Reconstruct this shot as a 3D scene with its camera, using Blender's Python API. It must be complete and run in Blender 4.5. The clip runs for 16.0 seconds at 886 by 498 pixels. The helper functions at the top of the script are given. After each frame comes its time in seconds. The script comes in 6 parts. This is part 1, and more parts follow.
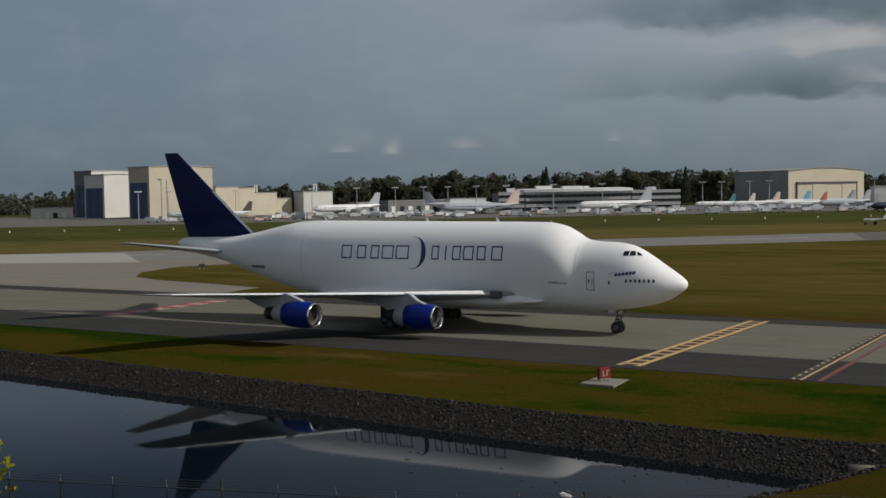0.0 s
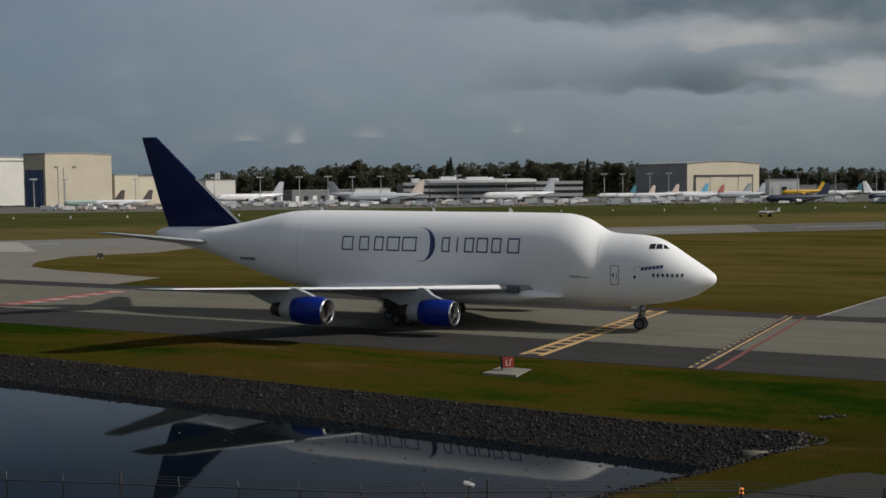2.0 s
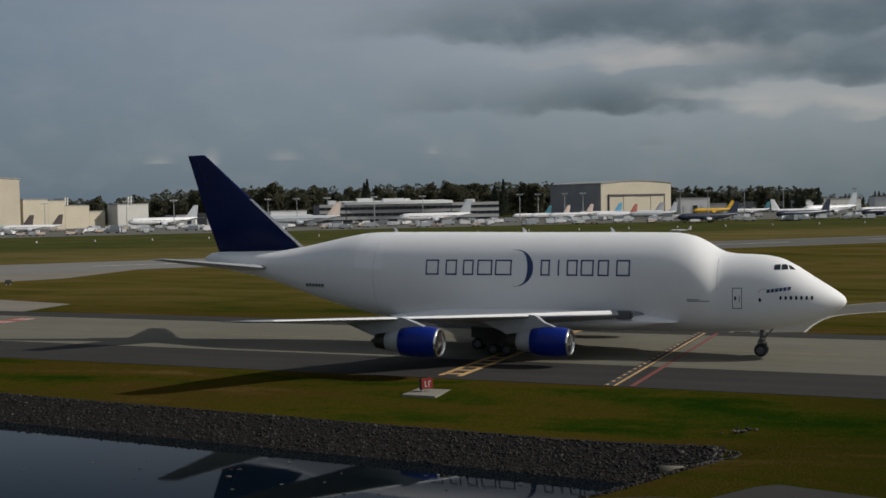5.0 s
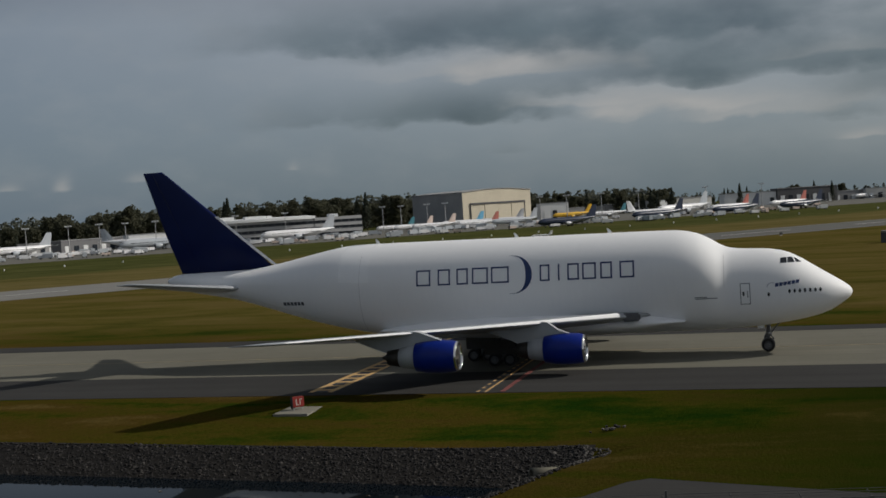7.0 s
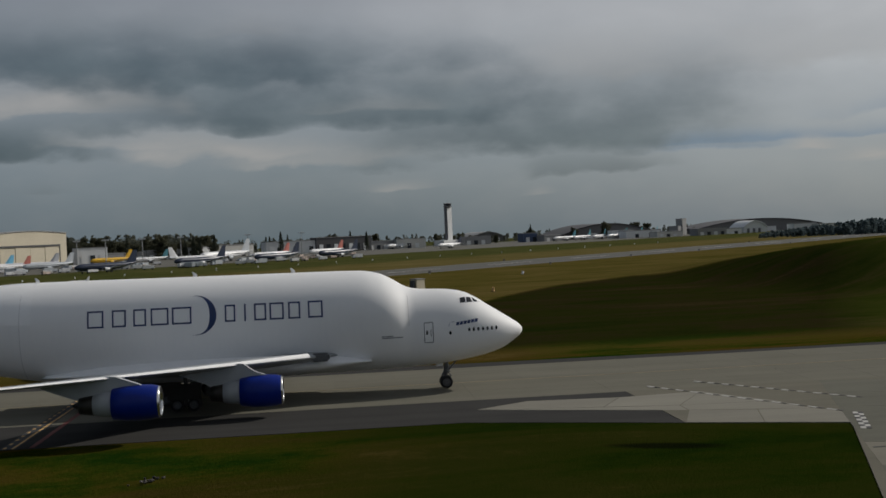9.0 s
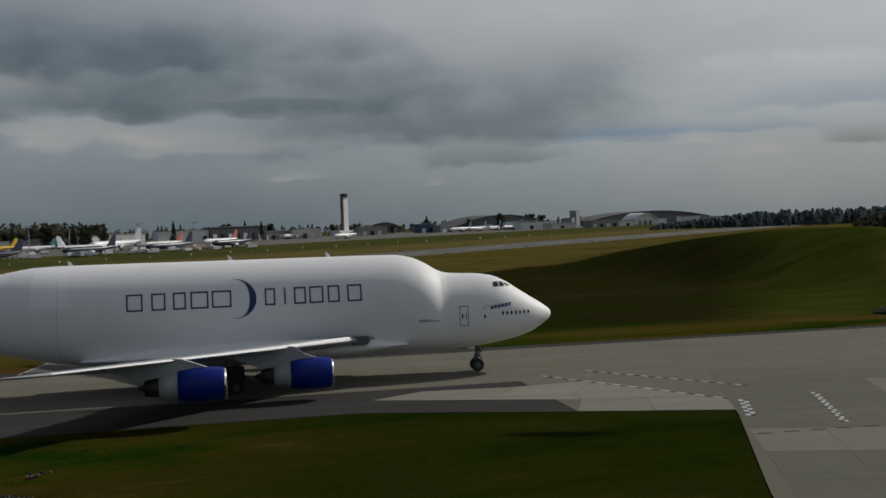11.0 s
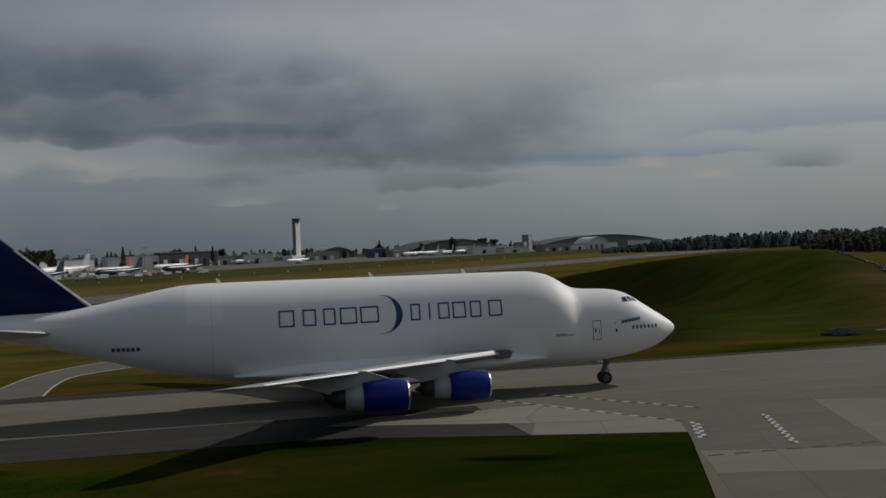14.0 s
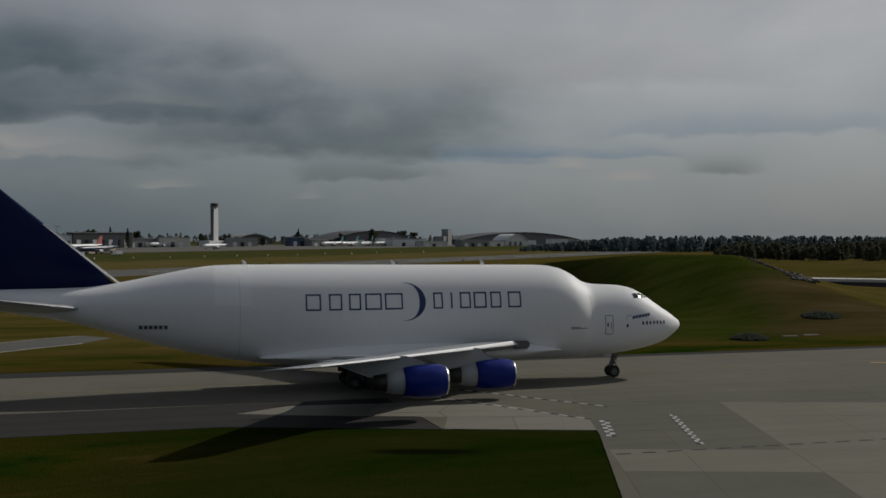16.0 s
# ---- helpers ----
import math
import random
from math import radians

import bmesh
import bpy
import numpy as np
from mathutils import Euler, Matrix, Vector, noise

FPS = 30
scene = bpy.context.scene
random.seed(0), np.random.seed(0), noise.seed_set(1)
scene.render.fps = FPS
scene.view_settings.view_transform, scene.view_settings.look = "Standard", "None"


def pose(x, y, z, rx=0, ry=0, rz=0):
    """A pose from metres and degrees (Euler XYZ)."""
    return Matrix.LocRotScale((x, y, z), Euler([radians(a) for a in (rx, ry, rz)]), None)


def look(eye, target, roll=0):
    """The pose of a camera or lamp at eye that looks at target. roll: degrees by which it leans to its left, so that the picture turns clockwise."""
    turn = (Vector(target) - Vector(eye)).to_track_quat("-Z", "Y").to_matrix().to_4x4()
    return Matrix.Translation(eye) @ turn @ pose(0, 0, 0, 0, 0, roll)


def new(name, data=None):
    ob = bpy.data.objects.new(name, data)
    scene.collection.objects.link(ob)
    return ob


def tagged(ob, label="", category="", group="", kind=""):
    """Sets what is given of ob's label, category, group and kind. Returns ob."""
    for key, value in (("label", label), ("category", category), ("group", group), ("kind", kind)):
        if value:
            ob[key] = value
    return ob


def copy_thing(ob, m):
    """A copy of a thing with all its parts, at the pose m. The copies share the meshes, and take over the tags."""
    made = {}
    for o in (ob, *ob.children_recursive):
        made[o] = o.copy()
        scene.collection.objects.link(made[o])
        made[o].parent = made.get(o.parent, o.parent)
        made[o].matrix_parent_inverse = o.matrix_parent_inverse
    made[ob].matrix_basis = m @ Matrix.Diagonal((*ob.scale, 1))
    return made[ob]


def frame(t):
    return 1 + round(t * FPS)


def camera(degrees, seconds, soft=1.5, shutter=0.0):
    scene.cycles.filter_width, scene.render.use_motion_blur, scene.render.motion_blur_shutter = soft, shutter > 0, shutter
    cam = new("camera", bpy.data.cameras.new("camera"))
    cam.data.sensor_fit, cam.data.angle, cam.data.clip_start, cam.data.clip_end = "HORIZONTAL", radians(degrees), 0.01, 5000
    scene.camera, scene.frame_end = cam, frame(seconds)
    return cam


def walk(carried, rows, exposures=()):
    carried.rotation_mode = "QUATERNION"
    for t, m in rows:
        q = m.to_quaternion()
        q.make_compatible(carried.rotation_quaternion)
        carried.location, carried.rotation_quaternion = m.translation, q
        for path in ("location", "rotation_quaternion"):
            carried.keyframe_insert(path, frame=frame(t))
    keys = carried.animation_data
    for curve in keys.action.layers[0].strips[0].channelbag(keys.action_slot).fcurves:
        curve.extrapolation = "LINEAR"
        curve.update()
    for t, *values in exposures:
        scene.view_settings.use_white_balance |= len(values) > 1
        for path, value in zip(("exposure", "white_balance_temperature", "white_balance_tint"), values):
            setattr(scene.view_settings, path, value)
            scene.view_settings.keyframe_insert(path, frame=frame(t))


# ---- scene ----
cam = camera(41.94, 16.0, soft=1.6)
EYE = 15.13
CAM_ROWS = [  # seconds, yaw, pitch, lean
    (0, 2.89, -2.79, 1.03),
    (0.5, 2.54, -2.73, 1.06),
    (1, 1.39, -3.29, 1.09),
    (1.5, 0.00, -3.07, 0.76),
    (2, -1.84, -3.34, 0.59),
    (2.5, -3.39, -3.13, 0.82),
    (3, -4.59, -3.53, 1.01),
    (3.5, -5.20, -3.29, 0.73),
    (6, -7.32, -2.11, 2.44),
    (6.5, -7.63, -2.19, 4.52),
    (7, -12.67, -1.98, 3.63),
    (7.5, -20.03, -1.49, 3.41),
    (8, -26.96, -1.64, 2.98),
    (8.5, -31.88, -1.08, 2.65),
    (9, -35.16, -0.87, 2.51),
    (11.5, -41.48, -1.16, 1.89),
    (12, -42.85, -0.56, 1.93),
    (12.5, -43.37, -0.71, 2.38),
    (13, -43.02, -0.61, 2.19),
    (13.5, -42.93, -0.31, 2.86),
    (14, -42.67, -0.42, 2.34),
    (14.5, -43.52, -0.23, 1.84),
    (15, -44.12, -0.88, 0.89),
    (15.5, -44.14, -1.01, 0.43),
    (16, -46.66, -0.86, 0.00),
]


def stand(yaw, pitch, lean):
    return pose(0, 0, EYE, 90 + pitch, 0, yaw) @ pose(0, 0, 0, 0, 0, -lean)


walk(cam, [(t, stand(a, b, c)) for t, a, b, c in CAM_ROWS], exposures=[(0.0, -0.03), (3.5, -0.04), (6.0, -0.09), (7.5, -0.16), (9.0, -0.26), (11.4, -0.26), (12.0, -0.46), (14.4, -0.54), (15.1, -0.64), (15.6, -0.62), (16.0, -0.57)])

# ---- light ----
SUN_AZ, SUN_EL = 100.5, 33.0      # azimuth clockwise from +y
sun = new("sun", bpy.data.lights.new("sun", "SUN"))
sun.data.energy, sun.data.angle, sun.data.color = 3.2, radians(1.4), (1.0, 0.95, 0.87)
_a, _e = radians(SUN_AZ), radians(SUN_EL)
_to = Vector((math.sin(_a) * math.cos(_e), math.cos(_a) * math.cos(_e), math.sin(_e)))
sun.matrix_world = look(_to * 300, (0, 0, 0))


class Nodes:
    """A thin wrapper for building node trees in few words."""

    def __init__(self, tree):
        self.t = tree
        tree.nodes.clear()

    def add(self, kind, out=0, **ins):
        n = self.t.nodes.new(kind)
        for k, v in ins.items():
            self.put(n.inputs[k.replace("_", " ")], v)
        return n.outputs[out]

    def put(self, sock, v):
        if isinstance(v, bpy.types.NodeSocket):
            self.t.links.new(v, sock)
        else:
            sock.default_value = v

    def math(self, op, a, b=0.0, c=0.0, clamp=False):
        n = self.t.nodes.new("ShaderNodeMath")
        n.operation, n.use_clamp = op, clamp
        for s, v in zip(n.inputs, (a, b, c)):
            self.put(s, v)
        return n.outputs[0]

    def noise(self, vec, scale, detail=4.0, rough=0.55, dist=0.0):
        n = self.t.nodes.new("ShaderNodeTexNoise")
        if vec is not None:
            self.put(n.inputs["Vector"], vec)
        for k, v in (("Scale", scale), ("Detail", detail), ("Roughness", rough), ("Distortion", dist)):
            n.inputs[k].default_value = v
        return n.outputs[0]

    def ramp(self, fac, *stops):
        n = self.t.nodes.new("ShaderNodeValToRGB")
        e = n.color_ramp.elements
        while len(e) < len(stops):
            e.new(0.5)
        for el, (p, c) in zip(e, stops):
            el.position = p
            el.color = (*c, 1) if len(c) == 3 else c
        self.put(n.inputs[0], fac)
        return n.outputs[0]

    def mix(self, fac, a, b, blend="MIX"):
        n = self.t.nodes.new("ShaderNodeMix")
        n.data_type, n.blend_type = "RGBA", blend
        for i, v in ((0, fac), (6, a), (7, b)):
            if isinstance(v, tuple) and len(v) == 3:
                v = (*v, 1)
            self.put(n.inputs[i], v)
        return n.outputs[2]

    def mapped(self, vec, scale):
        n = self.t.nodes.new("ShaderNodeMapping")
        self.put(n.inputs[0], vec)
        n.inputs["Scale"].default_value = scale
        return n.outputs[0]


def sky_world():
    w = bpy.data.worlds.new("sky")
    scene.world = w
    w.use_nodes = True
    N = Nodes(w.node_tree)
    sky = w.node_tree.nodes.new("ShaderNodeTexSky")
    sky.sky_type, sky.sun_disc = "NISHITA", False
    sky.sun_elevation, sky.sun_rotation = radians(SUN_EL), radians(SUN_AZ)
    sky.altitude, sky.dust_density = 180, 1.5
    way = w.node_tree.nodes.new("ShaderNodeTexCoord").outputs["Generated"]
    sep = w.node_tree.nodes.new("ShaderNodeSeparateXYZ")
    N.put(sep.inputs[0], way)
    x, y, z = sep.outputs
    az = N.math("MULTIPLY", N.math("ARCTAN2", x, y), 57.2958)
    el = N.math("MULTIPLY", N.math("ARCSINE", z), 57.2958)
    # cloud layer: wide flat banks, broken by finer billows
    comb = w.node_tree.nodes.new("ShaderNodeCombineXYZ")
    N.put(comb.inputs[0], N.math("MULTIPLY", az, 0.09))
    N.put(comb.inputs[1], N.math("MULTIPLY", el, 0.17))
    wide = N.noise(comb.outputs[0], 1.3, 6.0, 0.5, 0.3)
    billow = N.noise(comb.outputs[0], 3.6, 5.0, 0.48, 0.0)
    warp = N.noise(comb.outputs[0], 2.2, 4.0, 0.48, 0.0)
    wob = N.math("MULTIPLY", N.math("SUBTRACT", warp, 0.5), 8.0)
    wob2 = N.math("MULTIPLY", N.math("SUBTRACT", billow, 0.5), 1.6)

    def bank(a0, e0, ra, h, gain):
        """One cloud: a soft flat base at elevation e0, thinning upwards over h degrees."""
        da = N.math("DIVIDE", N.math("MULTIPLY_ADD", wob, min(1.0, ra / 3.0), N.math("SUBTRACT", az, a0)), ra)
        up = N.math("DIVIDE", N.math("MULTIPLY_ADD", wob2, min(1.0, h / 0.9), N.math("SUBTRACT", el, e0)), h)
        da2 = N.math("MULTIPLY", da, da)
        rise = N.math("MULTIPLY_ADD", up, 3.6, 0.35, clamp=True)
        rise = N.math("SMOOTH_MIN", rise, 1.0, 0.3)
        fall = N.math("MAXIMUM", up, 0.0)
        r = N.math("ADD", N.math("MULTIPLY", da2, N.math("MULTIPLY", da2, 0.7) if ra > 2.0 else 1.6), N.math("MULTIPLY", fall, N.math("MULTIPLY", fall, 0.9)))
        return N.math("MULTIPLY", N.math("MULTIPLY", N.math("POWER", 2.718, N.math("MULTIPLY", r, -1.0)), rise), gain)

    def total(rows):
        s = bank(*rows[0])
        for r in rows[1:]:
            s = N.math("ADD", s, bank(*r))
        return s

    # azimuth, elevation of the base, half width, height, density
    dark = total([(23.3, 6.52, 7.07, 3.81, 0.45), (60.3, 2.83, 2.04, 0.65, 0.4),
          (12.3, 8.01, 8.98, 2.45, 0.75), (10.1, 4.4, 5.98, 1.36, 0.5), (30.7, 7.9, 6.8, 1.36, 0.3),
          (19.1, 7.43, 7.34, 2.18, 0.85), (29.2, 5.39, 8.43, 2.58, 1.25), (40.8, 3.7, 8.07, 2.99, 1.35), (26.8, 7.38, 3.81, 1.36, 0.4), (15.1, 4.22, 3.26, 1.22, 0.9),
          (22.1, 5.19, 5.17, 1.09, 0.45), (32.4, 3.14, 1.9, 0.76, 0.45), (42.7, 2.67, 3.26, 0.87, 0.55), (32.1, 8.45, 7.07, 1.9, 0.15), (13.7, 4.13, 3.54, 1.22, 0.41),
          (10.2, 7.86, 3.81, 1.22, 0.36), (20.6, 7.31, 2.99, 1.5, 0.3), (24.9, 5.74, 1.9, 1.09, 0.33), (16.4, 2.59, 1.22, 0.38, 0.17), (15.1, 7.56, 7.07, 1.63, 0.25),
          (24.2, 7.45, 4.08, 1.09, 0.19), (60.0, 2.9, 1.9, 0.6, 0.19)])
    pale = total([(16.2, 6.5, 5.98, 0.82, 0.6), (28.5, 3.48, 4.62, 0.82, 0.7), (33.4, 6.1, 3.26, 0.54, 0.4),
          (-7.6, 2.03, 0.68, 0.38, 0.42), (-5.2, 1.95, 0.44, 0.6, 0.52), (-1.8, 2.18, 0.71, 0.35, 0.44), (5.6, 2.4, 0.33, 0.33, 0.36), (15.6, 6.17, 2.45, 0.92, 0.65),
          (18.5, 6.71, 2.18, 0.92, 0.52), (22.6, 6.12, 0.82, 0.76, 0.52), (23.4, 4.13, 2.99, 0.82, 0.52), (19.8, 4.62, 3.26, 0.65, 0.52), (25.0, 3.88, 3.54, 0.87, 0.85),
          (17.2, 6.21, 2.99, 0.82, 0.59), (26.1, 9.82, 1.9, 0.82, 0.51), (33.5, 2.17, 1.9, 0.38, 0.59), (39.9, 1.61, 0.92, 0.38, 0.51), (53.4, 3.15, 0.87, 0.49, 0.94),
          (56.1, 2.37, 1.09, 0.44, 0.68), (49.6, 7.19, 11.42, 2.45, 0.59), (55.5, 2.53, 1.36, 0.44, 0.68)])
    # base: blue-grey near the horizon on one hand, paler grey towards the sun
    toward = N.math("MULTIPLY_ADD", az, 1 / 75.0, 0.25, clamp=True)
    low = N.mix(toward, (0.094, 0.146, 0.200), (0.215, 0.258, 0.285))
    high = N.mix(toward, (0.168, 0.212, 0.270), (0.68, 0.68, 0.69))
    base = N.mix(N.math("DIVIDE", el, 11.0, clamp=True), low, high)
    base = N.mix(N.math("MULTIPLY", N.math("SUBTRACT", wide, 0.35, clamp=True), 0.7, clamp=True), base, (0.153, 0.19, 0.234))
    base = N.mix(N.math("MULTIPLY", N.math("SUBTRACT", billow, 0.46, clamp=True), 0.55), base, (0.36, 0.365, 0.37))
    gap = total([(50.3, 3.66, 3.54, 0.44, 0.6), (55.4, 3.59, 2.45, 0.44, 0.6), (49.6, 3.38, 2.99, 0.6, 0.5), (62.1, 4.58, 6.53, 1.09, 0.45)])
    base = N.mix(N.math("MULTIPLY", gap, 1.3, clamp=True), base, (0.20, 0.27, 0.36))
    base = N.mix(N.math("MULTIPLY", pale, 0.8, clamp=True), base, (0.36, 0.365, 0.37))
    # a low teal haze under the clouds
    haze = total([(16, -2.0, 15, 5.0, 0.55), (33, -1.0, 10, 4.2, 0.5)])
    base = N.mix(N.math("MULTIPLY", haze, 0.8, clamp=True), base, (0.100, 0.145, 0.170))
    thick = N.math("MULTIPLY", dark, N.math("MULTIPLY_ADD", billow, 2.1, -0.08))
    cut = N.math("SUBTRACT", 1.0, N.math("POWER", 2.718, N.math("MULTIPLY", N.math("MAXIMUM", thick, 0.0), -1.25)))
    base = N.mix(cut, base, N.mix(N.math("MULTIPLY_ADD", warp, 2.6, -0.85, clamp=True), (0.052, 0.078, 0.098), (0.108, 0.142, 0.164)))
    base = N.mix(N.math("MULTIPLY", N.math("MULTIPLY", pale, N.math("MULTIPLY_ADD", warp, 3.0, -0.9, clamp=True)), 0.65, clamp=True), base, (0.42, 0.41, 0.405))
    # overhead and behind: the same broken overcast, thinning towards the back
    back = N.math("MULTIPLY_ADD", y, -0.9, 0.45, clamp=True)
    over = N.mix(N.math("MULTIPLY", N.math("SUBTRACT", N.noise(N.mapped(way, (2, 2, 5)), 1.4, 5.0), 0.35, clamp=True), 2.0, clamp=True), N.mix(back, N.mix(toward, (0.036, 0.066, 0.115), (0.36, 0.37, 0.39)), (0.22, 0.24, 0.265)), N.mix(back, N.mix(toward, (0.072, 0.094, 0.128), (0.50, 0.50, 0.50)), (0.32, 0.32, 0.33)))
    cover = N.mix(N.math("DIVIDE", N.math("SUBTRACT", el, 9.5), 4.0, clamp=True), base, over)
    clear = N.mix(1.0, sky.outputs[0], (0.09, 0.09, 0.09), "MULTIPLY")
    final = N.mix(0.88, clear, cover)
    bg = w.node_tree.nodes.new("ShaderNodeBackground")
    N.put(bg.inputs[0], final)
    bg.inputs[1].default_value = 1.0
    N.put(w.node_tree.nodes.new("ShaderNodeOutputWorld").inputs[0], bg.outputs[0])


sky_world()

# ---- materials ----
def material(name, rough=0.6, metal=0.0, spec=0.5):
    m = bpy.data.materials.new(name)
    m.use_nodes = True
    N = Nodes(m.node_tree)
    bs = m.node_tree.nodes.new("ShaderNodeBsdfPrincipled")
    N.put(m.node_tree.nodes.new("ShaderNodeOutputMaterial").inputs[0], bs.outputs[0])
    bs.inputs["Roughness"].default_value = rough
    bs.inputs["Metallic"].default_value = metal
    bs.inputs["Specular IOR Level"].default_value = spec
    return m, N, bs


def spot(N):
    return N.t.nodes.new("ShaderNodeNewGeometry").outputs["Position"]


def local(N):
    return N.t.nodes.new("ShaderNodeTexCoord").outputs["Object"]


def chance(N):
    return N.t.nodes.new("ShaderNodeObjectInfo").outputs["Random"]


def bump(N, bs, height, strength=0.3, dist=0.05):
    b = N.t.nodes.new("ShaderNodeBump")
    b.inputs["Strength"].default_value, b.inputs["Distance"].default_value = strength, dist
    N.put(b.inputs["Height"], height)
    N.put(bs.inputs["Normal"], b.outputs[0])


def shade(c, k):
    return tuple(min(1.0, v * k) for v in c)


def worn(name, colour, rough=0.6, metal=0.0, scale=1.5, amount=0.25, grain=20.0, relief=0.1, spec=0.5, by_object=0.0):
    """A surface of one colour with stains at a wide scale and grain at a fine one."""
    m, N, bs = material(name, rough, metal, spec)
    p = local(N)
    a, b = N.noise(p, scale, 5.0), N.noise(p, grain, 3.0)
    f = N.math("ADD", N.math("MULTIPLY", a, 0.7), N.math("MULTIPLY", b, 0.3))
    if by_object:
        f = N.math("ADD", f, N.math("MULTIPLY", N.math("SUBTRACT", chance(N), 0.5), by_object))
    N.put(bs.inputs["Base Color"], N.ramp(f, (0.3, shade(colour, 1 - amount)), (0.7, shade(colour, 1 + amount * 0.6))))
    if relief:
        bump(N, bs, b, relief, 0.02)
    return m


def turf():
    m, N, bs = material("grass", 1.0, 0.0, 0.0)
    p = spot(N)
    turned = N.t.nodes.new("ShaderNodeMapping")
    N.put(turned.inputs[0], p)
    turned.inputs["Rotation"].default_value = (0, 0, radians(29.5))
    band = N.noise(N.mapped(turned.outputs[0], (0.4, 1.2, 1)), 0.085, 6.0, 0.6, 0.8)
    wide = N.noise(N.mapped(turned.outputs[0], (0.5, 1, 1)), 0.028, 4.0, 0.55, 0.3)
    fine = N.noise(p, 0.9, 6.0, 0.7)
    tuft = N.noise(p, 5.0, 3.0, 0.7)
    f = N.math("ADD", N.math("MULTIPLY", band, 0.62), N.math("ADD", N.math("MULTIPLY", wide, 0.28), N.math("MULTIPLY", fine, 0.16)))
    c = N.ramp(f, (0.41, (0.010, 0.028, 0.003)), (0.465, (0.024, 0.037, 0.004)), (0.52, (0.050, 0.044, 0.007)), (0.585, (0.060, 0.040, 0.010)), (0.66, (0.092, 0.066, 0.022)))
    c = N.mix(0.8, c, N.ramp(tuft, (0.3, (0.55, 0.55, 0.5)), (0.7, (1.25, 1.25, 1.1))), "MULTIPLY")
    # darker turf beyond the pond's end: cloud shade put into the grass colour
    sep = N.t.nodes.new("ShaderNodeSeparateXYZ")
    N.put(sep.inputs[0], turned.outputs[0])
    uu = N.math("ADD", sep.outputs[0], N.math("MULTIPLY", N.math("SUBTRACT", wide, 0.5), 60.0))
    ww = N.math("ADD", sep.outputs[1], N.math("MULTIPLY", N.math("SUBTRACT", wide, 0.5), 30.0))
    near_shade = N.math("MULTIPLY", N.math("MULTIPLY_ADD", sep.outputs[1], -0.3, 28.0, clamp=True), N.math("MULTIPLY_ADD", uu, 0.04, 0.75, clamp=True))
    # darker turf in the hollow: from the taxiway's verge up to the crest line
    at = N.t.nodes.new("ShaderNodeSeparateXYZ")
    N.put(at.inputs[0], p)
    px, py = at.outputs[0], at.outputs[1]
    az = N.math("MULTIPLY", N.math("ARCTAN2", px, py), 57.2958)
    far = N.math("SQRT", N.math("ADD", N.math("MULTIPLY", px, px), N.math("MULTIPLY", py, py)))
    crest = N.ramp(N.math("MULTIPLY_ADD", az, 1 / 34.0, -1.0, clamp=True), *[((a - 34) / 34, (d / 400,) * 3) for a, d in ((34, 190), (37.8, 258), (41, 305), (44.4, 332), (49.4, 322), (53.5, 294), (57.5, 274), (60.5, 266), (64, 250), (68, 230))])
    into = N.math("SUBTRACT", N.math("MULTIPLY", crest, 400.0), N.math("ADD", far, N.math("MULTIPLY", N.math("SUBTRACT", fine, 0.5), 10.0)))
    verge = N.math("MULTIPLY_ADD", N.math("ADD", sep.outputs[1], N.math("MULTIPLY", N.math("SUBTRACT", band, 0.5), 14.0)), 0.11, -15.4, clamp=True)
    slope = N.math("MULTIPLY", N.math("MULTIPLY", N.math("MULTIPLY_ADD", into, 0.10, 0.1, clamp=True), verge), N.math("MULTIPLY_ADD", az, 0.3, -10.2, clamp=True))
    bare = N.math("MULTIPLY_ADD", N.math("ADD", az, N.math("MULTIPLY", N.math("SUBTRACT", wide, 0.5), 8.0)), 0.3, -18.2, clamp=True)
    mid = N.math("MULTIPLY", N.math("MULTIPLY_ADD", ww, 0.033, -4.3, clamp=True), N.math("MULTIPLY_ADD", uu, 0.025, 7.0, clamp=True))
    mid = N.math("MULTIPLY", mid, N.math("SUBTRACT", 0.85, slope, clamp=True))
    c = N.mix(mid, c, N.ramp(f, (0.38, (0.048, 0.046, 0.010)), (0.50, (0.088, 0.072, 0.018)), (0.62, (0.112, 0.085, 0.029))))
    # beyond the runway: a straw-dry strip, then darker mown grass
    past = N.math("SUBTRACT", N.math("SUBTRACT", py, N.math("MULTIPLY", px, 0.23)), 300.0)
    dry = N.math("MULTIPLY", N.math("MULTIPLY_ADD", past, 0.05, -1.5, clamp=True), 0.9)
    c = N.mix(dry, c, N.ramp(f, (0.40, (0.080, 0.070, 0.022)), (0.52, (0.115, 0.095, 0.035)), (0.66, (0.150, 0.118, 0.050))))
    green = N.math("MULTIPLY_ADD", N.math("ADD", past, N.math("MULTIPLY", N.math("SUBTRACT", wide, 0.5), 60.0)), 0.03, -3.9, clamp=True)
    c = N.mix(N.math("MULTIPLY", green, 0.85), c, N.ramp(f, (0.40, (0.034, 0.046, 0.014)), (0.52, (0.050, 0.060, 0.018)), (0.66, (0.085, 0.082, 0.032))))
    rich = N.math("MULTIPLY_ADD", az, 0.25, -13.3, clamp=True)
    dark_turf = N.ramp(N.math("ADD", f, N.math("MULTIPLY", N.math("SUBTRACT", fine, 0.5), 0.1)), (0.40, (0.010, 0.016, 0.003)), (0.50, (0.017, 0.020, 0.004)), (0.58, (0.022, 0.018, 0.007)), (0.68, (0.034, 0.026, 0.010)))
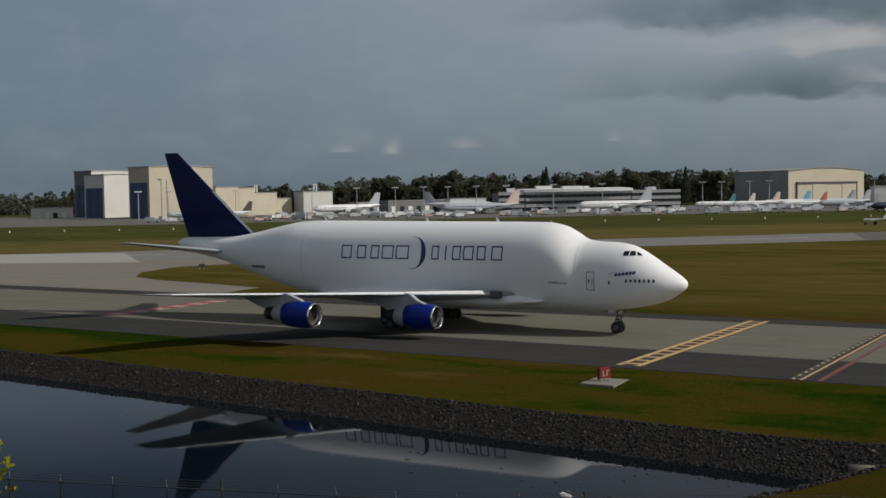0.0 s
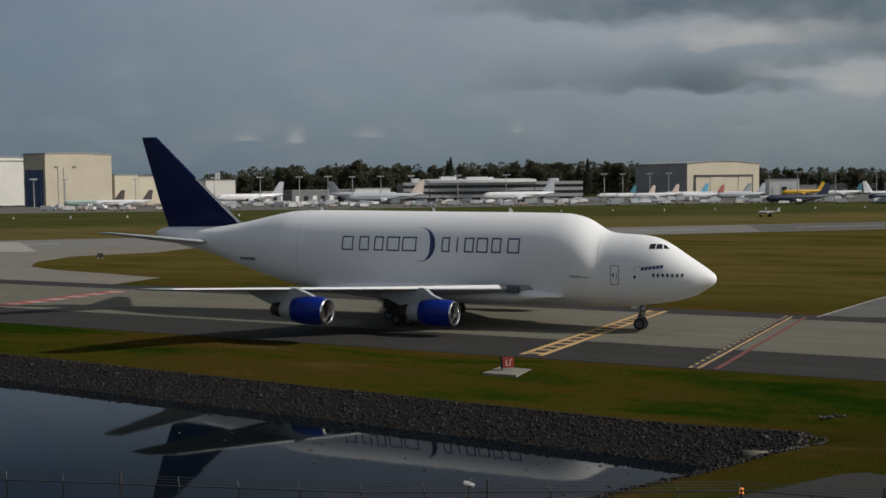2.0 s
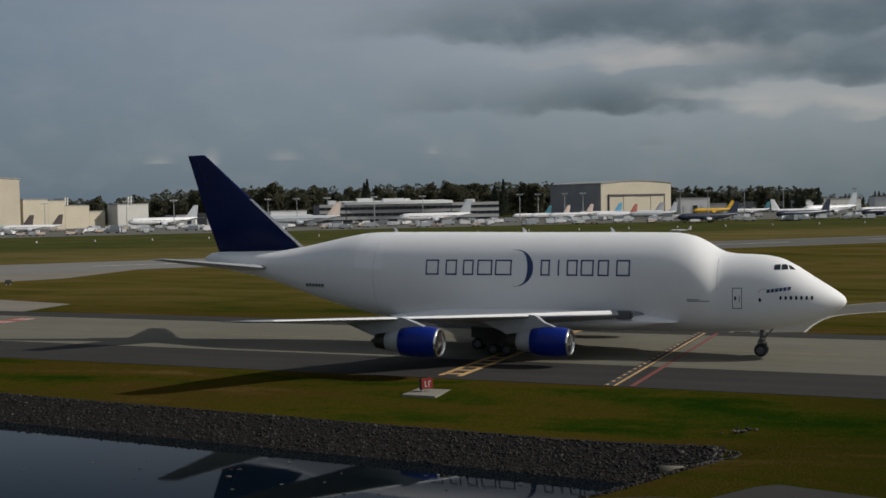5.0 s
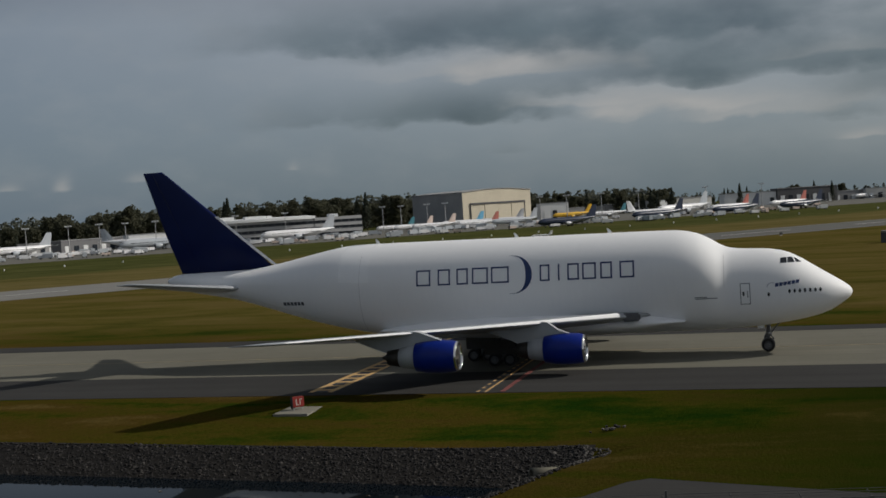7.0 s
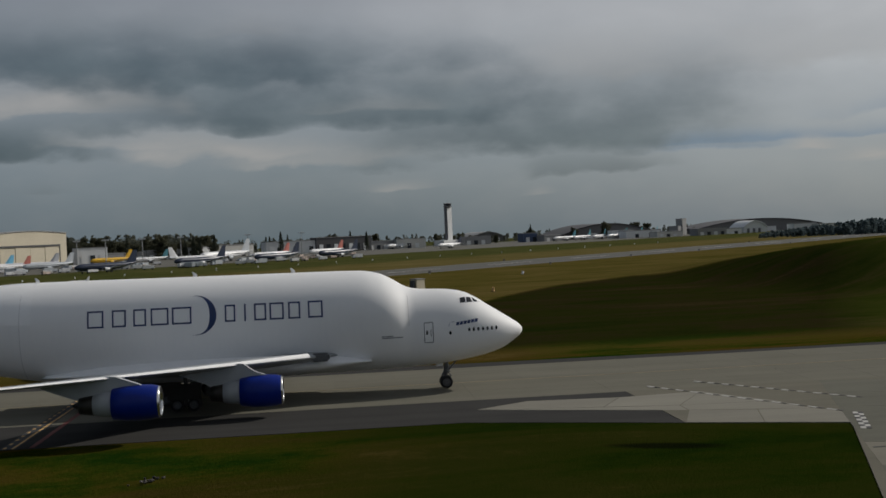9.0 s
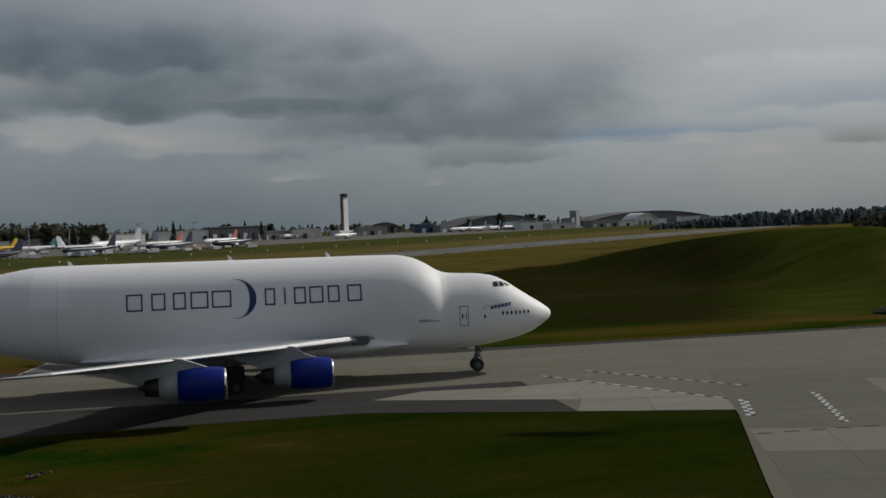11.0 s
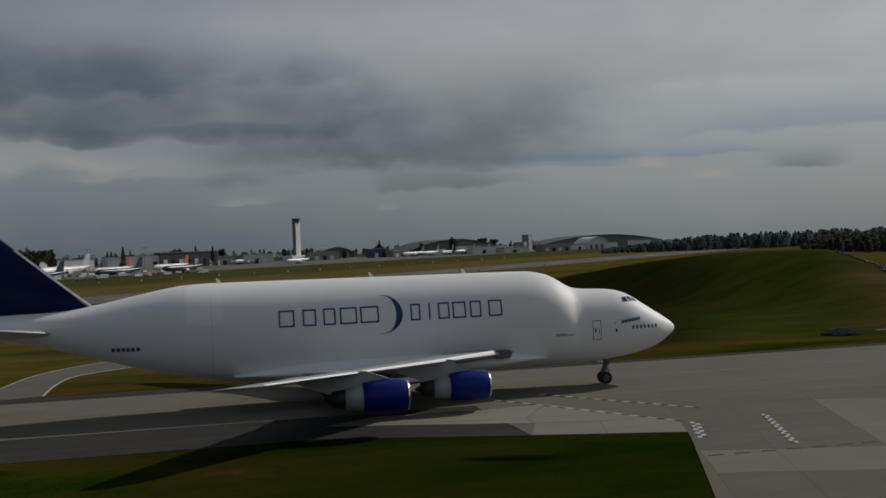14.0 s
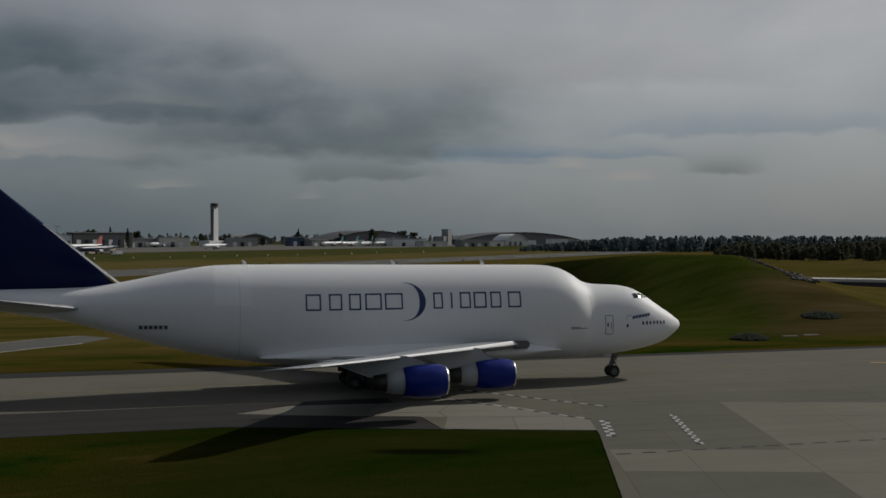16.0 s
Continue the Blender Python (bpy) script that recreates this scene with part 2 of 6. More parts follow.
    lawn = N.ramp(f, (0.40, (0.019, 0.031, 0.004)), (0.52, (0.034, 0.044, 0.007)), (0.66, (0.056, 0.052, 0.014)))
    earth = N.ramp(f, (0.40, (0.036, 0.034, 0.010)), (0.52, (0.060, 0.046, 0.018)), (0.66, (0.090, 0.066, 0.030)))
    c = N.mix(slope, c, N.mix(bare, N.mix(rich, dark_turf, lawn), earth))
    # the near ground's cloud shade, painted as darker green
    c = N.mix(N.math("MULTIPLY", near_shade, 0.92), c, N.ramp(f, (0.40, (0.006, 0.014, 0.0015)), (0.50, (0.011, 0.020, 0.002)), (0.60, (0.019, 0.023, 0.004)), (0.70, (0.045, 0.034, 0.009))))
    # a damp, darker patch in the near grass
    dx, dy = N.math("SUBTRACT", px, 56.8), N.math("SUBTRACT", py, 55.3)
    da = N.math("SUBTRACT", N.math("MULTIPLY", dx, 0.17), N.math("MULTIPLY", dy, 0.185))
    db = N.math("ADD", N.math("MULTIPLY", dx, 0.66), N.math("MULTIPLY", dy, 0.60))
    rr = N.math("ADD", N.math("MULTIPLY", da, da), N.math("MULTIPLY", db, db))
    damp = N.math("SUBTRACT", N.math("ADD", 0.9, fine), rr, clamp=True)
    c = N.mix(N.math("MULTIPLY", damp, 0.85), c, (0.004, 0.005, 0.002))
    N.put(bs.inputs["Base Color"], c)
    bump(N, bs, tuft, 0.6, 0.12)
    return m


def pavement_mat(name, colour, streak=0.25, by_object=0.0):
    m, N, bs = material(name, 0.95, 0.0, 0.05)
    p = spot(N)
    t = N.t.nodes.new("ShaderNodeMapping")
    N.put(t.inputs[0], p)
    t.inputs["Rotation"].default_value = (0, 0, radians(29.5))
    long = N.noise(N.mapped(t.outputs[0], (0.03, 1, 1)), 0.45, 5.0, 0.6)
    blot = N.noise(p, 0.12, 5.0, 0.6)
    fine = N.noise(p, 3.0, 5.0, 0.7)
    f = N.math("ADD", N.math("MULTIPLY", long, 0.45), N.math("ADD", N.math("MULTIPLY", blot, 0.35), N.math("MULTIPLY", fine, 0.2)))
    if by_object:
        f = N.math("ADD", f, N.math("MULTIPLY", N.math("SUBTRACT", chance(N), 0.5), by_object))
    N.put(bs.inputs["Base Color"], N.ramp(f, (0.32, shade(colour, 1 - streak)), (0.68, shade(colour, 1 + streak * 0.7))))
    bump(N, bs, fine, 0.2, 0.02)
    return m


def water_mat():
    m, N, bs = material("pond_water", 0.03, 0.0, 0.5)
    bs.inputs["Base Color"].default_value = (0.003, 0.006, 0.009, 1)
    bs.inputs["IOR"].default_value = 1.25
    bump(N, bs, N.noise(N.mapped(spot(N), (0.6, 1, 1)), 1.1, 4.0, 0.6), 0.035, 0.02)
    return m


def leaf_mat(name, a, b):
    m, N, bs = material(name, 0.8, 0.0, 0.2)
    isl = N.t.nodes.new("ShaderNodeNewGeometry").outputs["Random Per Island"]
    f = N.math("ADD", N.math("MULTIPLY", isl, 0.7), N.math("MULTIPLY", chance(N), 0.3))
    tone = N.ramp(f, (0.1, a), (0.9, b))
    N.put(bs.inputs["Base Color"], tone)
    through_leaf = N.t.nodes.new("ShaderNodeBsdfTranslucent")
    N.put(through_leaf.inputs[0], tone)
    both = N.t.nodes.new("ShaderNodeMixShader")
    both.inputs[0].default_value = 0.45
    N.put(both.inputs[1], bs.outputs[0])
    N.put(both.inputs[2], through_leaf.outputs[0])
    for n in N.t.nodes:
        if n.type == "OUTPUT_MATERIAL":
            N.put(n.inputs[0], both.outputs[0])
    return m


def stone_mat():
    m, N, bs = material("riprap_stone", 0.85, 0.0, 0.3)
    isl = N.t.nodes.new("ShaderNodeNewGeometry").outputs["Random Per Island"]
    f = N.math("ADD", N.math("MULTIPLY", isl, 0.5), N.math("MULTIPLY", N.noise(spot(N), 2.0, 4.0), 0.5))
    f = N.math("ADD", f, N.math("MULTIPLY", N.math("SUBTRACT", chance(N), 0.5), 0.25))
    N.put(bs.inputs["Base Color"], N.ramp(f, (0.3, (0.010, 0.009, 0.009)), (0.62, (0.034, 0.031, 0.028)), (0.80, (0.10, 0.092, 0.082)), (0.92, (0.24, 0.22, 0.20))))
    bump(N, bs, N.noise(spot(N), 9.0, 4.0), 0.4, 0.04)
    return m


def skin_mat():
    """White aircraft paint: faint panel tones, thin streaks of grime below."""
    m, N, bs = material("white_aircraft_paint", 0.28, 0.0, 0.35)
    p = local(N)
    panel = N.noise(N.mapped(p, (0.35, 0.6, 0.6)), 0.9, 2.0, 0.4)
    run = N.noise(N.mapped(p, (3.0, 3.0, 0.25)), 1.0, 4.0, 0.6)
    f = N.math("ADD", N.math("MULTIPLY", panel, 0.5), N.math("MULTIPLY", run, 0.5))
    N.put(bs.inputs["Base Color"], N.ramp(f, (0.3, (0.825, 0.828, 0.835)), (0.65, (0.86, 0.86, 0.86))))
    N.put(bs.inputs["Roughness"], N.math("MULTIPLY_ADD", run, 0.10, 0.50))
    return m


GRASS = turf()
CONCRETE = pavement_mat("taxiway_concrete", (0.154, 0.147, 0.118), 0.16, 0.06)
PALE = pavement_mat("pale_concrete", (0.225, 0.214, 0.180), 0.15, 0.2)
APRON = pavement_mat("apron_concrete", (0.134, 0.131, 0.107), 0.2, 0.06)
APRON2 = pavement_mat("newer_apron_concrete", (0.190, 0.178, 0.145), 0.18, 0.06)
JOINTS = pavement_mat("apron_joint_filler", (0.148, 0.139, 0.110), 0.2)
ASPHALT = pavement_mat("asphalt", (0.046, 0.045, 0.043), 0.25)
RUNWAY = pavement_mat("runway_asphalt", (0.130, 0.128, 0.118), 0.2)
WATER = water_mat()
STONE = stone_mat()
YELLOW = worn("yellow_marking", (0.56, 0.35, 0.14), 0.8, scale=0.8, amount=0.3)
REDLINE = worn("red_marking", (0.17, 0.045, 0.04), 0.8, scale=0.8, amount=0.35)
WHITELINE = worn("white_marking", (0.46, 0.45, 0.42), 0.8, scale=0.8, amount=0.3)
BLACKLINE = worn("black_marking", (0.03, 0.03, 0.03), 0.8)
SKIN = skin_mat()
NAVY = worn("navy_paint", (0.003, 0.010, 0.070), 0.45, scale=0.3, amount=0.2, relief=0, spec=0.2)
NAVYMARK = worn("navy_lettering", (0.012, 0.035, 0.13), 0.4, relief=0)
COBALT = worn("blue_cowl_paint", (0.002, 0.018, 0.21), 0.35, scale=0.6, amount=0.2, relief=0, spec=0.25)
GREYPAINT = worn("grey_aircraft_paint", (0.36, 0.38, 0.40), 0.4, scale=0.5, amount=0.15, relief=0)
CHROME = worn("polished_metal", (0.72, 0.72, 0.72), 0.22, 1.0, relief=0)
STEEL = worn("dull_metal", (0.17, 0.17, 0.175), 0.45, 0.8)
BURNT = worn("dark_exhaust_metal", (0.06, 0.055, 0.05), 0.5, 0.7)
RUBBER = worn("tyre_rubber", (0.018, 0.018, 0.019), 0.8)
PANE = worn("dark_window", (0.012, 0.014, 0.018), 0.12, relief=0)
SEAM = worn("seam_grey", (0.46, 0.46, 0.47), 0.5, relief=0)
# glossy paint with a bright reflection put into its whiter base
SHEEN_WHITE = worn("glossy_white_paint", (0.93, 0.93, 0.93), 0.25, relief=0, amount=0.04)
INK = worn("dark_marking", (0.07, 0.08, 0.10), 0.5, relief=0)

# ---- building in meshes ----
from mathutils.geometry import tessellate_polygon

ALONG = radians(-29.5)            # the taxiway's direction
CU, SU = math.cos(ALONG), math.sin(ALONG)


def UW(u, w, z=0.0):
    """A place from metres along the taxiway and metres across it."""
    return Vector((u * CU - w * SU, u * SU + w * CU, z))


def polar(az, d, z=0.0):
    return Vector((d * math.sin(radians(az)), d * math.cos(radians(az)), z))


def mesh_of(bm, mat, name, smooth=False):
    me = bpy.data.meshes.new(name)
    bm.normal_update()
    bm.to_mesh(me)
    bm.free()
    for mt in mat if isinstance(mat, (list, tuple)) else [mat]:
        me.materials.append(mt)
    if smooth:
        me.shade_smooth()
    return me


def part(name, bm, mat, parent, label="", smooth=False):
    ob = new(name, mesh_of(bm, mat, name, smooth))
    ob.parent = parent
    if label:
        tagged(ob, label)
    return ob


def thing(name, label, category, m=None, group="", kind=""):
    ob = tagged(new(name), label, category, group, kind)
    if m is not None:
        ob.matrix_basis = m
    return ob


def solid(name, bm, mat, label, category, m=None, group="", kind="", smooth=False):
    ob = tagged(new(name, mesh_of(bm, mat, name, smooth)), label, category, group, kind)
    if m is not None:
        ob.matrix_basis = m
    return ob


def box(bm, x0, y0, z0, x1, y1, z1, bevel=0.0, mi=0):
    r = bmesh.ops.create_cube(bm, size=1.0, matrix=Matrix.Translation(((x0 + x1) / 2, (y0 + y1) / 2, (z0 + z1) / 2)) @ Matrix.Diagonal((x1 - x0, y1 - y0, z1 - z0, 1)))
    fs = {f for v in r["verts"] for f in v.link_faces}
    for f in fs:
        f.material_index = mi
    if bevel:
        es = list({e for f in fs for e in f.edges})
        bmesh.ops.bevel(bm, geom=es, offset=bevel, segments=2, affect="EDGES")
    return bm


def tube(bm, p, q, r0, r1=None, n=12, mi=0):
    """A tapered rod from p to q."""
    p, q = Vector(p), Vector(q)
    d = q - p
    m = Matrix.Translation((p + q) / 2) @ d.to_track_quat("Z", "Y").to_matrix().to_4x4()
    r = bmesh.ops.create_cone(bm, cap_ends=True, segments=n, radius1=r0, radius2=r0 if r1 is None else r1, depth=d.length, matrix=m)
    for f in {f for v in r["verts"] for f in v.link_faces}:
        f.material_index = mi
    return bm


def loft(bm, rings, close=True, caps=True):
    """Skin over rings of equal count."""
    vs = [[bm.verts.new(p) for p in r] for r in rings]
    n = len(rings[0])
    for a, b in zip(vs, vs[1:]):
        for i in range(n if close else n - 1):
            j = (i + 1) % n
            bm.faces.new((a[i], a[j], b[j], b[i]))
    if caps and close:
        bm.faces.new(vs[0][::-1])
        bm.faces.new(vs[-1])
    bmesh.ops.recalc_face_normals(bm, faces=bm.faces[:])
    return bm


def slab(bm, pts, z0, z1):
    """A flat plate with the outline pts."""
    a = [bm.verts.new((p[0], p[1], z0)) for p in pts]
    b = [bm.verts.new((p[0], p[1], z1)) for p in pts]
    n = len(pts)
    if n > 4:
        for t in tessellate_polygon([[Vector((p[0], p[1], 0)) for p in pts]]):
            bm.faces.new([b[i] for i in t])
    else:
        bm.faces.new(b)
        bm.faces.new(a[::-1])
    for i in range(n):
        bm.faces.new((a[i], a[(i + 1) % n], b[(i + 1) % n], b[i]))
    bmesh.ops.recalc_face_normals(bm, faces=bm.faces[:])
    return bm


def curve(xs, ys):
    """A smooth function through points (a cubic with flat overshoot)."""
    xs, ys = np.array(xs, float), np.array(ys, float)
    h = np.diff(xs)
    s = np.diff(ys) / h
    d = np.zeros(len(xs))
    d[0], d[-1] = s[0], s[-1]
    for i in range(1, len(xs) - 1):
        if s[i - 1] * s[i] > 0:
            w1, w2 = 2 * h[i] + h[i - 1], h[i] + 2 * h[i - 1]
            d[i] = (w1 + w2) / (w1 / s[i - 1] + w2 / s[i])

    def f(x):
        x = min(max(x, xs[0]), xs[-1])
        i = min(int(np.searchsorted(xs, x, "right")) - 1, len(xs) - 2)
        t = (x - xs[i]) / h[i]
        return float((1 + 2 * t) * (1 - t) ** 2 * ys[i] + t * (1 - t) ** 2 * h[i] * d[i] + t * t * (3 - 2 * t) * ys[i + 1] + t * t * (t - 1) * h[i] * d[i + 1])
    return f


# ---- ground ----
WATER_Z = -2.2


def bank_top(u):
    return 71.6 + (-14.4 - u) * 0.063


shore = curve([40, 54, 60.3, 66.6, 72], [-27, -23.5, -20.2, -17.2, -13])


def basin(u, w):
    """Depth below the field inside the pond's basin."""
    y = u * SU + w * CU
    d = min(bank_top(u) - w, (shore(w) - u) * 0.8 + 3.2, (y - 46) * 0.6)
    return -min(max(0.46 * d, 0.0), 2.8)


ridge_z = curve([40, 45, 49.4, 53.5, 57.5, 60.5, 64, 68, 76], [0, 0.6, 4.6, 8.2, 9.9, 10.0, 5.5, 1.5, 0])
ridge_d = curve([40, 45, 49.4, 53.5, 57.5, 60.5, 64, 68, 76], [355, 345, 318, 290, 270, 262, 255, 250, 250])


def mound(x, y):
    d = math.hypot(x, y)
    if d < 120 or d > 760:
        return 0.0
    az = math.degrees(math.atan2(x, y))
    if az < 40 or az > 100:
        return 0.0
    s = min(max((az - 58.6) / 2.6, 0), 1) * min(max((100 - az) / 20, 0), 1) * min(max((d - 352) / 85, 0), 1)
    k = min(max((d - 580) / 170, 0), 1)
    rise = 4.6 * (1 - k * k * (3 - 2 * k)) * s * s * (3 - 2 * s)
    return rise + hump(az, d)


def hump(az, d):
    top, at = ridge_z(az), ridge_d(az)
    foot = at - 62
    if d < at:
        t = min(max((d - foot) / (at - foot), 0), 1)
        return top * t * t * (3 - 2 * t)
    t = min((d - at) / 110, 1)
    return top * (1 - t * t * (3 - 2 * t))


def height(x, y):
    u, w = x * CU + y * SU, -x * SU + y * CU
    z = mound(x, y)
    fall = min(max(-u / 25, 0), 1) * min(max((90 - w) / 16, 0), 1)
    z -= 0.7 * fall * fall * (3 - 2 * fall)
    far = math.hypot(x, y) - 1250
    if far > 0:
        z -= far * 0.007
    if w < 78 and u < 0 and y > 40:
        z += basin(u, w)
    return z


def build_ground():
    def lines(spans):
        out = []
        for a, b, s in spans:
            n = max(1, round((b - a) / s))
            out += [a + (b - a) * i / n for i in range(n)]
        return out + [spans[-1][1]]
    us = lines([(-4800, -1600, 800), (-1600, -400, 200), (-400, -130, 15), (-130, -60, 2.5), (-60, -8, 0.8), (-8, 60, 4), (60, 420, 4), (420, 700, 14), (700, 1600, 150), (1600, 4800, 800)])
    ws = lines([(-4800, -1600, 800), (-1600, -100, 250), (-100, 36, 8), (36, 58, 1.5), (58, 80, 0.6), (80, 140, 5), (140, 420, 4), (420, 700, 14), (700, 1600, 150), (1600, 4800, 800)])
    verts, faces = [], []
    for w in ws:
        for u in us:
            x, y = u * CU - w * SU, u * SU + w * CU
            verts.append((x, y, height(x, y)))
    n = len(us)
    for j in range(len(ws) - 1):
        for i in range(n - 1):
            k = j * n + i
            faces.append((k, k + 1, k + n + 1, k + n))
    me = bpy.data.meshes.new("ground")
    me.from_pydata(verts, [], faces)
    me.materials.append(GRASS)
    me.shade_smooth()
    return tagged(new("ground", me), "mown airfield grass, green and straw-brown in bands", "grass", kind="structure")


build_ground()
bm = bmesh.new()
slab(bm, [UW(-420, 36), UW(-10, 36), UW(-10, 72), UW(-60, 75), UW(-420, 97)], WATER_Z - 0.4, WATER_Z)
solid("water", bm, WATER, "still dark pond water mirroring the sky", "pond", kind="structure")


def strip(name, pts, mat, z, label, category="pavement"):
    bm = bmesh.new()
    slab(bm, pts, -1.2, z)
    return solid(name, bm, mat, label, category, kind="structure")


def rounded(pts, rounds=3):
    """An open line with its corners cut round."""
    pts = [Vector(p) for p in pts]
    for i in range(rounds):
        pts = [pts[0]] + [v for p, q in zip(pts, pts[1:]) for v in (p * 0.75 + q * 0.25, p * 0.25 + q * 0.75)] + [pts[-1]]
    return pts


LINE_A = rounded([(44.6, 123.6), (52, 133.0), (61.9, 145.7), (75.2, 152.7), (86, 153)])
LINE_B = rounded([(52.6, 122), (57, 129.6), (63.0, 138.0), (69.1, 140.3), (80, 142.5)])
# asphalt shoulders, taxiway concrete bed, runway, connector
strip("pavement_shoulder_near", [UW(-420, 90.2), UW(10, 90.2), UW(20, 86.6), UW(30, 82.6), UW(60, 82.6), UW(60, 101.7), UW(-420, 101.7)], ASPHALT, 0.03, "dark asphalt taxiway shoulder", "taxiway shoulder")
strip("pavement_shoulder_far", [UW(-420, 126.4), UW(420, 126.4), UW(420, 128.6), UW(50, 128.9), UW(-5, 130.8), UW(-100, 132.2), UW(-420, 132.2)], ASPHALT, 0.03, "dark asphalt shoulder on the far taxiway edge", "taxiway shoulder")


def near_edge(x):
    return 299 + 0.23 * x


strip("road_runway", [(-900, near_edge(-900)), (1500, near_edge(1500)), (1500, near_edge(1500) + 50), (-900, near_edge(-900) + 50)], RUNWAY, 0.02, "long grey runway across the field", "runway")
strip("road_runway_end", [(-900, near_edge(-900)), (100, near_edge(100)), (112, near_edge(112) + 50), (-900, near_edge(-900) + 50)], pavement_mat("runway_concrete", (0.205, 0.20, 0.185), 0.16), 0.033, "pale concrete end of the runway", "runway")
strip("pavement_connector", [UW(-420, 131.4), UW(-126, 131.4), (-40, 188.5), (-53, 200.5), (-63, 209), (-70.5, 219), (-73.5, 232), (-71, 248), (-64, 254), (-56, 259), (-45, near_edge(-45) + 1), (-420, near_edge(-420) + 1)],
      pavement_mat("connector_concrete", (0.21, 0.195, 0.165), 0.2), 0.026, "worn concrete connector curving to the runway", "taxiway")
strip("pavement_pale_patch", [(-230, 283), (-84.8, 268), (-104, 314), (-250, 325)], pavement_mat("bright_concrete", (0.34, 0.33, 0.30), 0.12), 0.05, "pale concrete patch by the runway", "taxiway")
strip("pavement_taxiway_turn", [*[(v.x, v.y) for v in LINE_B], (87, 147), *[(v.x, v.y) for v in LINE_A[::-1]]], RUNWAY, 0.026, "asphalt taxiway branching off in a curve", "taxiway")
for name, pts in (("trim_edge_line", LINE_A), ("trim_edge_line", LINE_B)):
    bm = bmesh.new()
    for p, q in zip(pts, pts[1:]):
        d = (Vector(q) - Vector(p)).normalized().orthogonal() * 0.10
        slab(bm, [Vector(p) - d, Vector(q) - d, Vector(q) + d, Vector(p) + d], 0.0, 0.035)
    solid(name, bm, WHITELINE, "white painted edge line of the taxiway", "marking", kind="structure")
strip("road_service", [(13.3, 52.4), (22.1, 57.5), (23.5, 57.7), (32.3, 49.6), (60, 25), (40, 8), (16, 26), (6, 46)], ASPHALT, 0.03, "asphalt service road below the bank", "road")
strip("pavement_apron_bed", [UW(26, 84.2), UW(37.1, 80.2), UW(28.6, 58.4), UW(18, 30), UW(420, 30), UW(420, 101.7), UW(26, 101.7)], JOINTS, 0.057, "concrete apron between the taxiways", "apron")
strip("road_parking_field", [(-520, 600), (1300, 860), (1300, 1080), (-520, 990)], pavement_mat("far_apron", (0.150, 0.146, 0.130), 0.2), 0.02, "wide pale apron before the hangars", "apron")


# ---- the big freighter ----
TOP = curve([0, 0.12, 0.5, 1.3, 2.3, 3.3, 4.6, 5.9, 7.5, 9.5, 10.6, 11.3, 12.5, 13.8, 15.5, 18, 30, 46, 48.8, 50.6, 53.5, 56.9, 60, 64, 68.6, 69.8],
            [5.3, 5.64, 6.0, 6.56, 7.20, 7.86, 8.70, 9.30, 9.57, 9.66, 9.8, 10.05, 10.78, 11.38, 11.68, 11.74, 11.83, 11.95, 11.86, 11.6, 11.05, 10.4, 10.02, 9.92, 9.8, 9.3])
BOT = curve([0, 0.12, 0.5, 1, 2, 4, 6, 9, 13, 20, 38, 42, 45, 49, 52, 55.7, 59.5, 62, 66.5, 69.3, 69.8],
            [5.3, 4.98, 4.62, 4.27, 3.66, 3.05, 2.7, 2.36, 2.2, 2.12, 2.15, 2.35, 2.7, 3.4, 4.1, 5.15, 6.3, 6.95, 7.75, 8.5, 8.9])
HALF = curve([0, 0.12, 0.5, 1, 2, 4, 6, 9, 10.9, 11.3, 12.1, 13.1, 14.6, 17.5, 30, 45, 48.5, 52, 56, 60, 64, 68, 69.8],
             [0.0, 0.42, 0.88, 1.28, 1.9, 2.62, 3.0, 3.2, 3.26, 3.34, 3.66, 3.93, 4.1, 4.18, 4.19, 4.15, 3.95, 3.45, 2.7, 2.1, 1.55, 0.85, 0.3])
MID = curve([0, 2, 6, 9, 10.9, 12.1, 13.4, 15.5, 18, 46, 50, 56, 60, 69.8], [5.3, 5.35, 5.5, 5.6, 5.8, 6.5, 7.1, 7.5, 7.6, 7.7, 7.9, 8.2, 8.4, 9.1])


def hull(a, ang, out=0.0):
    """A point of the hull: a metres behind the nose, ang round from the starboard side upwards."""
    c, s = math.cos(ang), math.sin(ang)
    h = TOP(a) - MID(a) if s > 0 else MID(a) - BOT(a)
    k = 2.0 if s > 0 else 2.0 + 0.35 * min(1, a / 12)
    r = 2 / k
    return Vector((-a, -(HALF(a) + out) * math.copysign(abs(c) ** r, c), MID(a) + (h + out) * math.copysign(abs(s) ** r, s)))


def on_side(a, z, out=0.02):
    """A point on the starboard side at height z."""
    h = TOP(a) - MID(a) if z > MID(a) else MID(a) - BOT(a)
    k = 2.0 if z > MID(a) else 2.0 + 0.35 * min(1, a / 12)
    t = min(abs(z - MID(a)) / max(h, 0.01), 0.999)
    return Vector((-a, -(HALF(a) * (1 - t ** k) ** (1 / k) + out), z))


def decal(bm, pts_a, pts_b, out=0.02):
    """A thin painted band on the starboard side between two lines of (a, z)."""
    va = [bm.verts.new(on_side(a, z, out)) for a, z in pts_a]
    vb = [bm.verts.new(on_side(a, z, out)) for a, z in pts_b]
    for i in range(len(va) - 1):
        bm.faces.new((va[i], va[i + 1], vb[i + 1], vb[i]))
    return bm


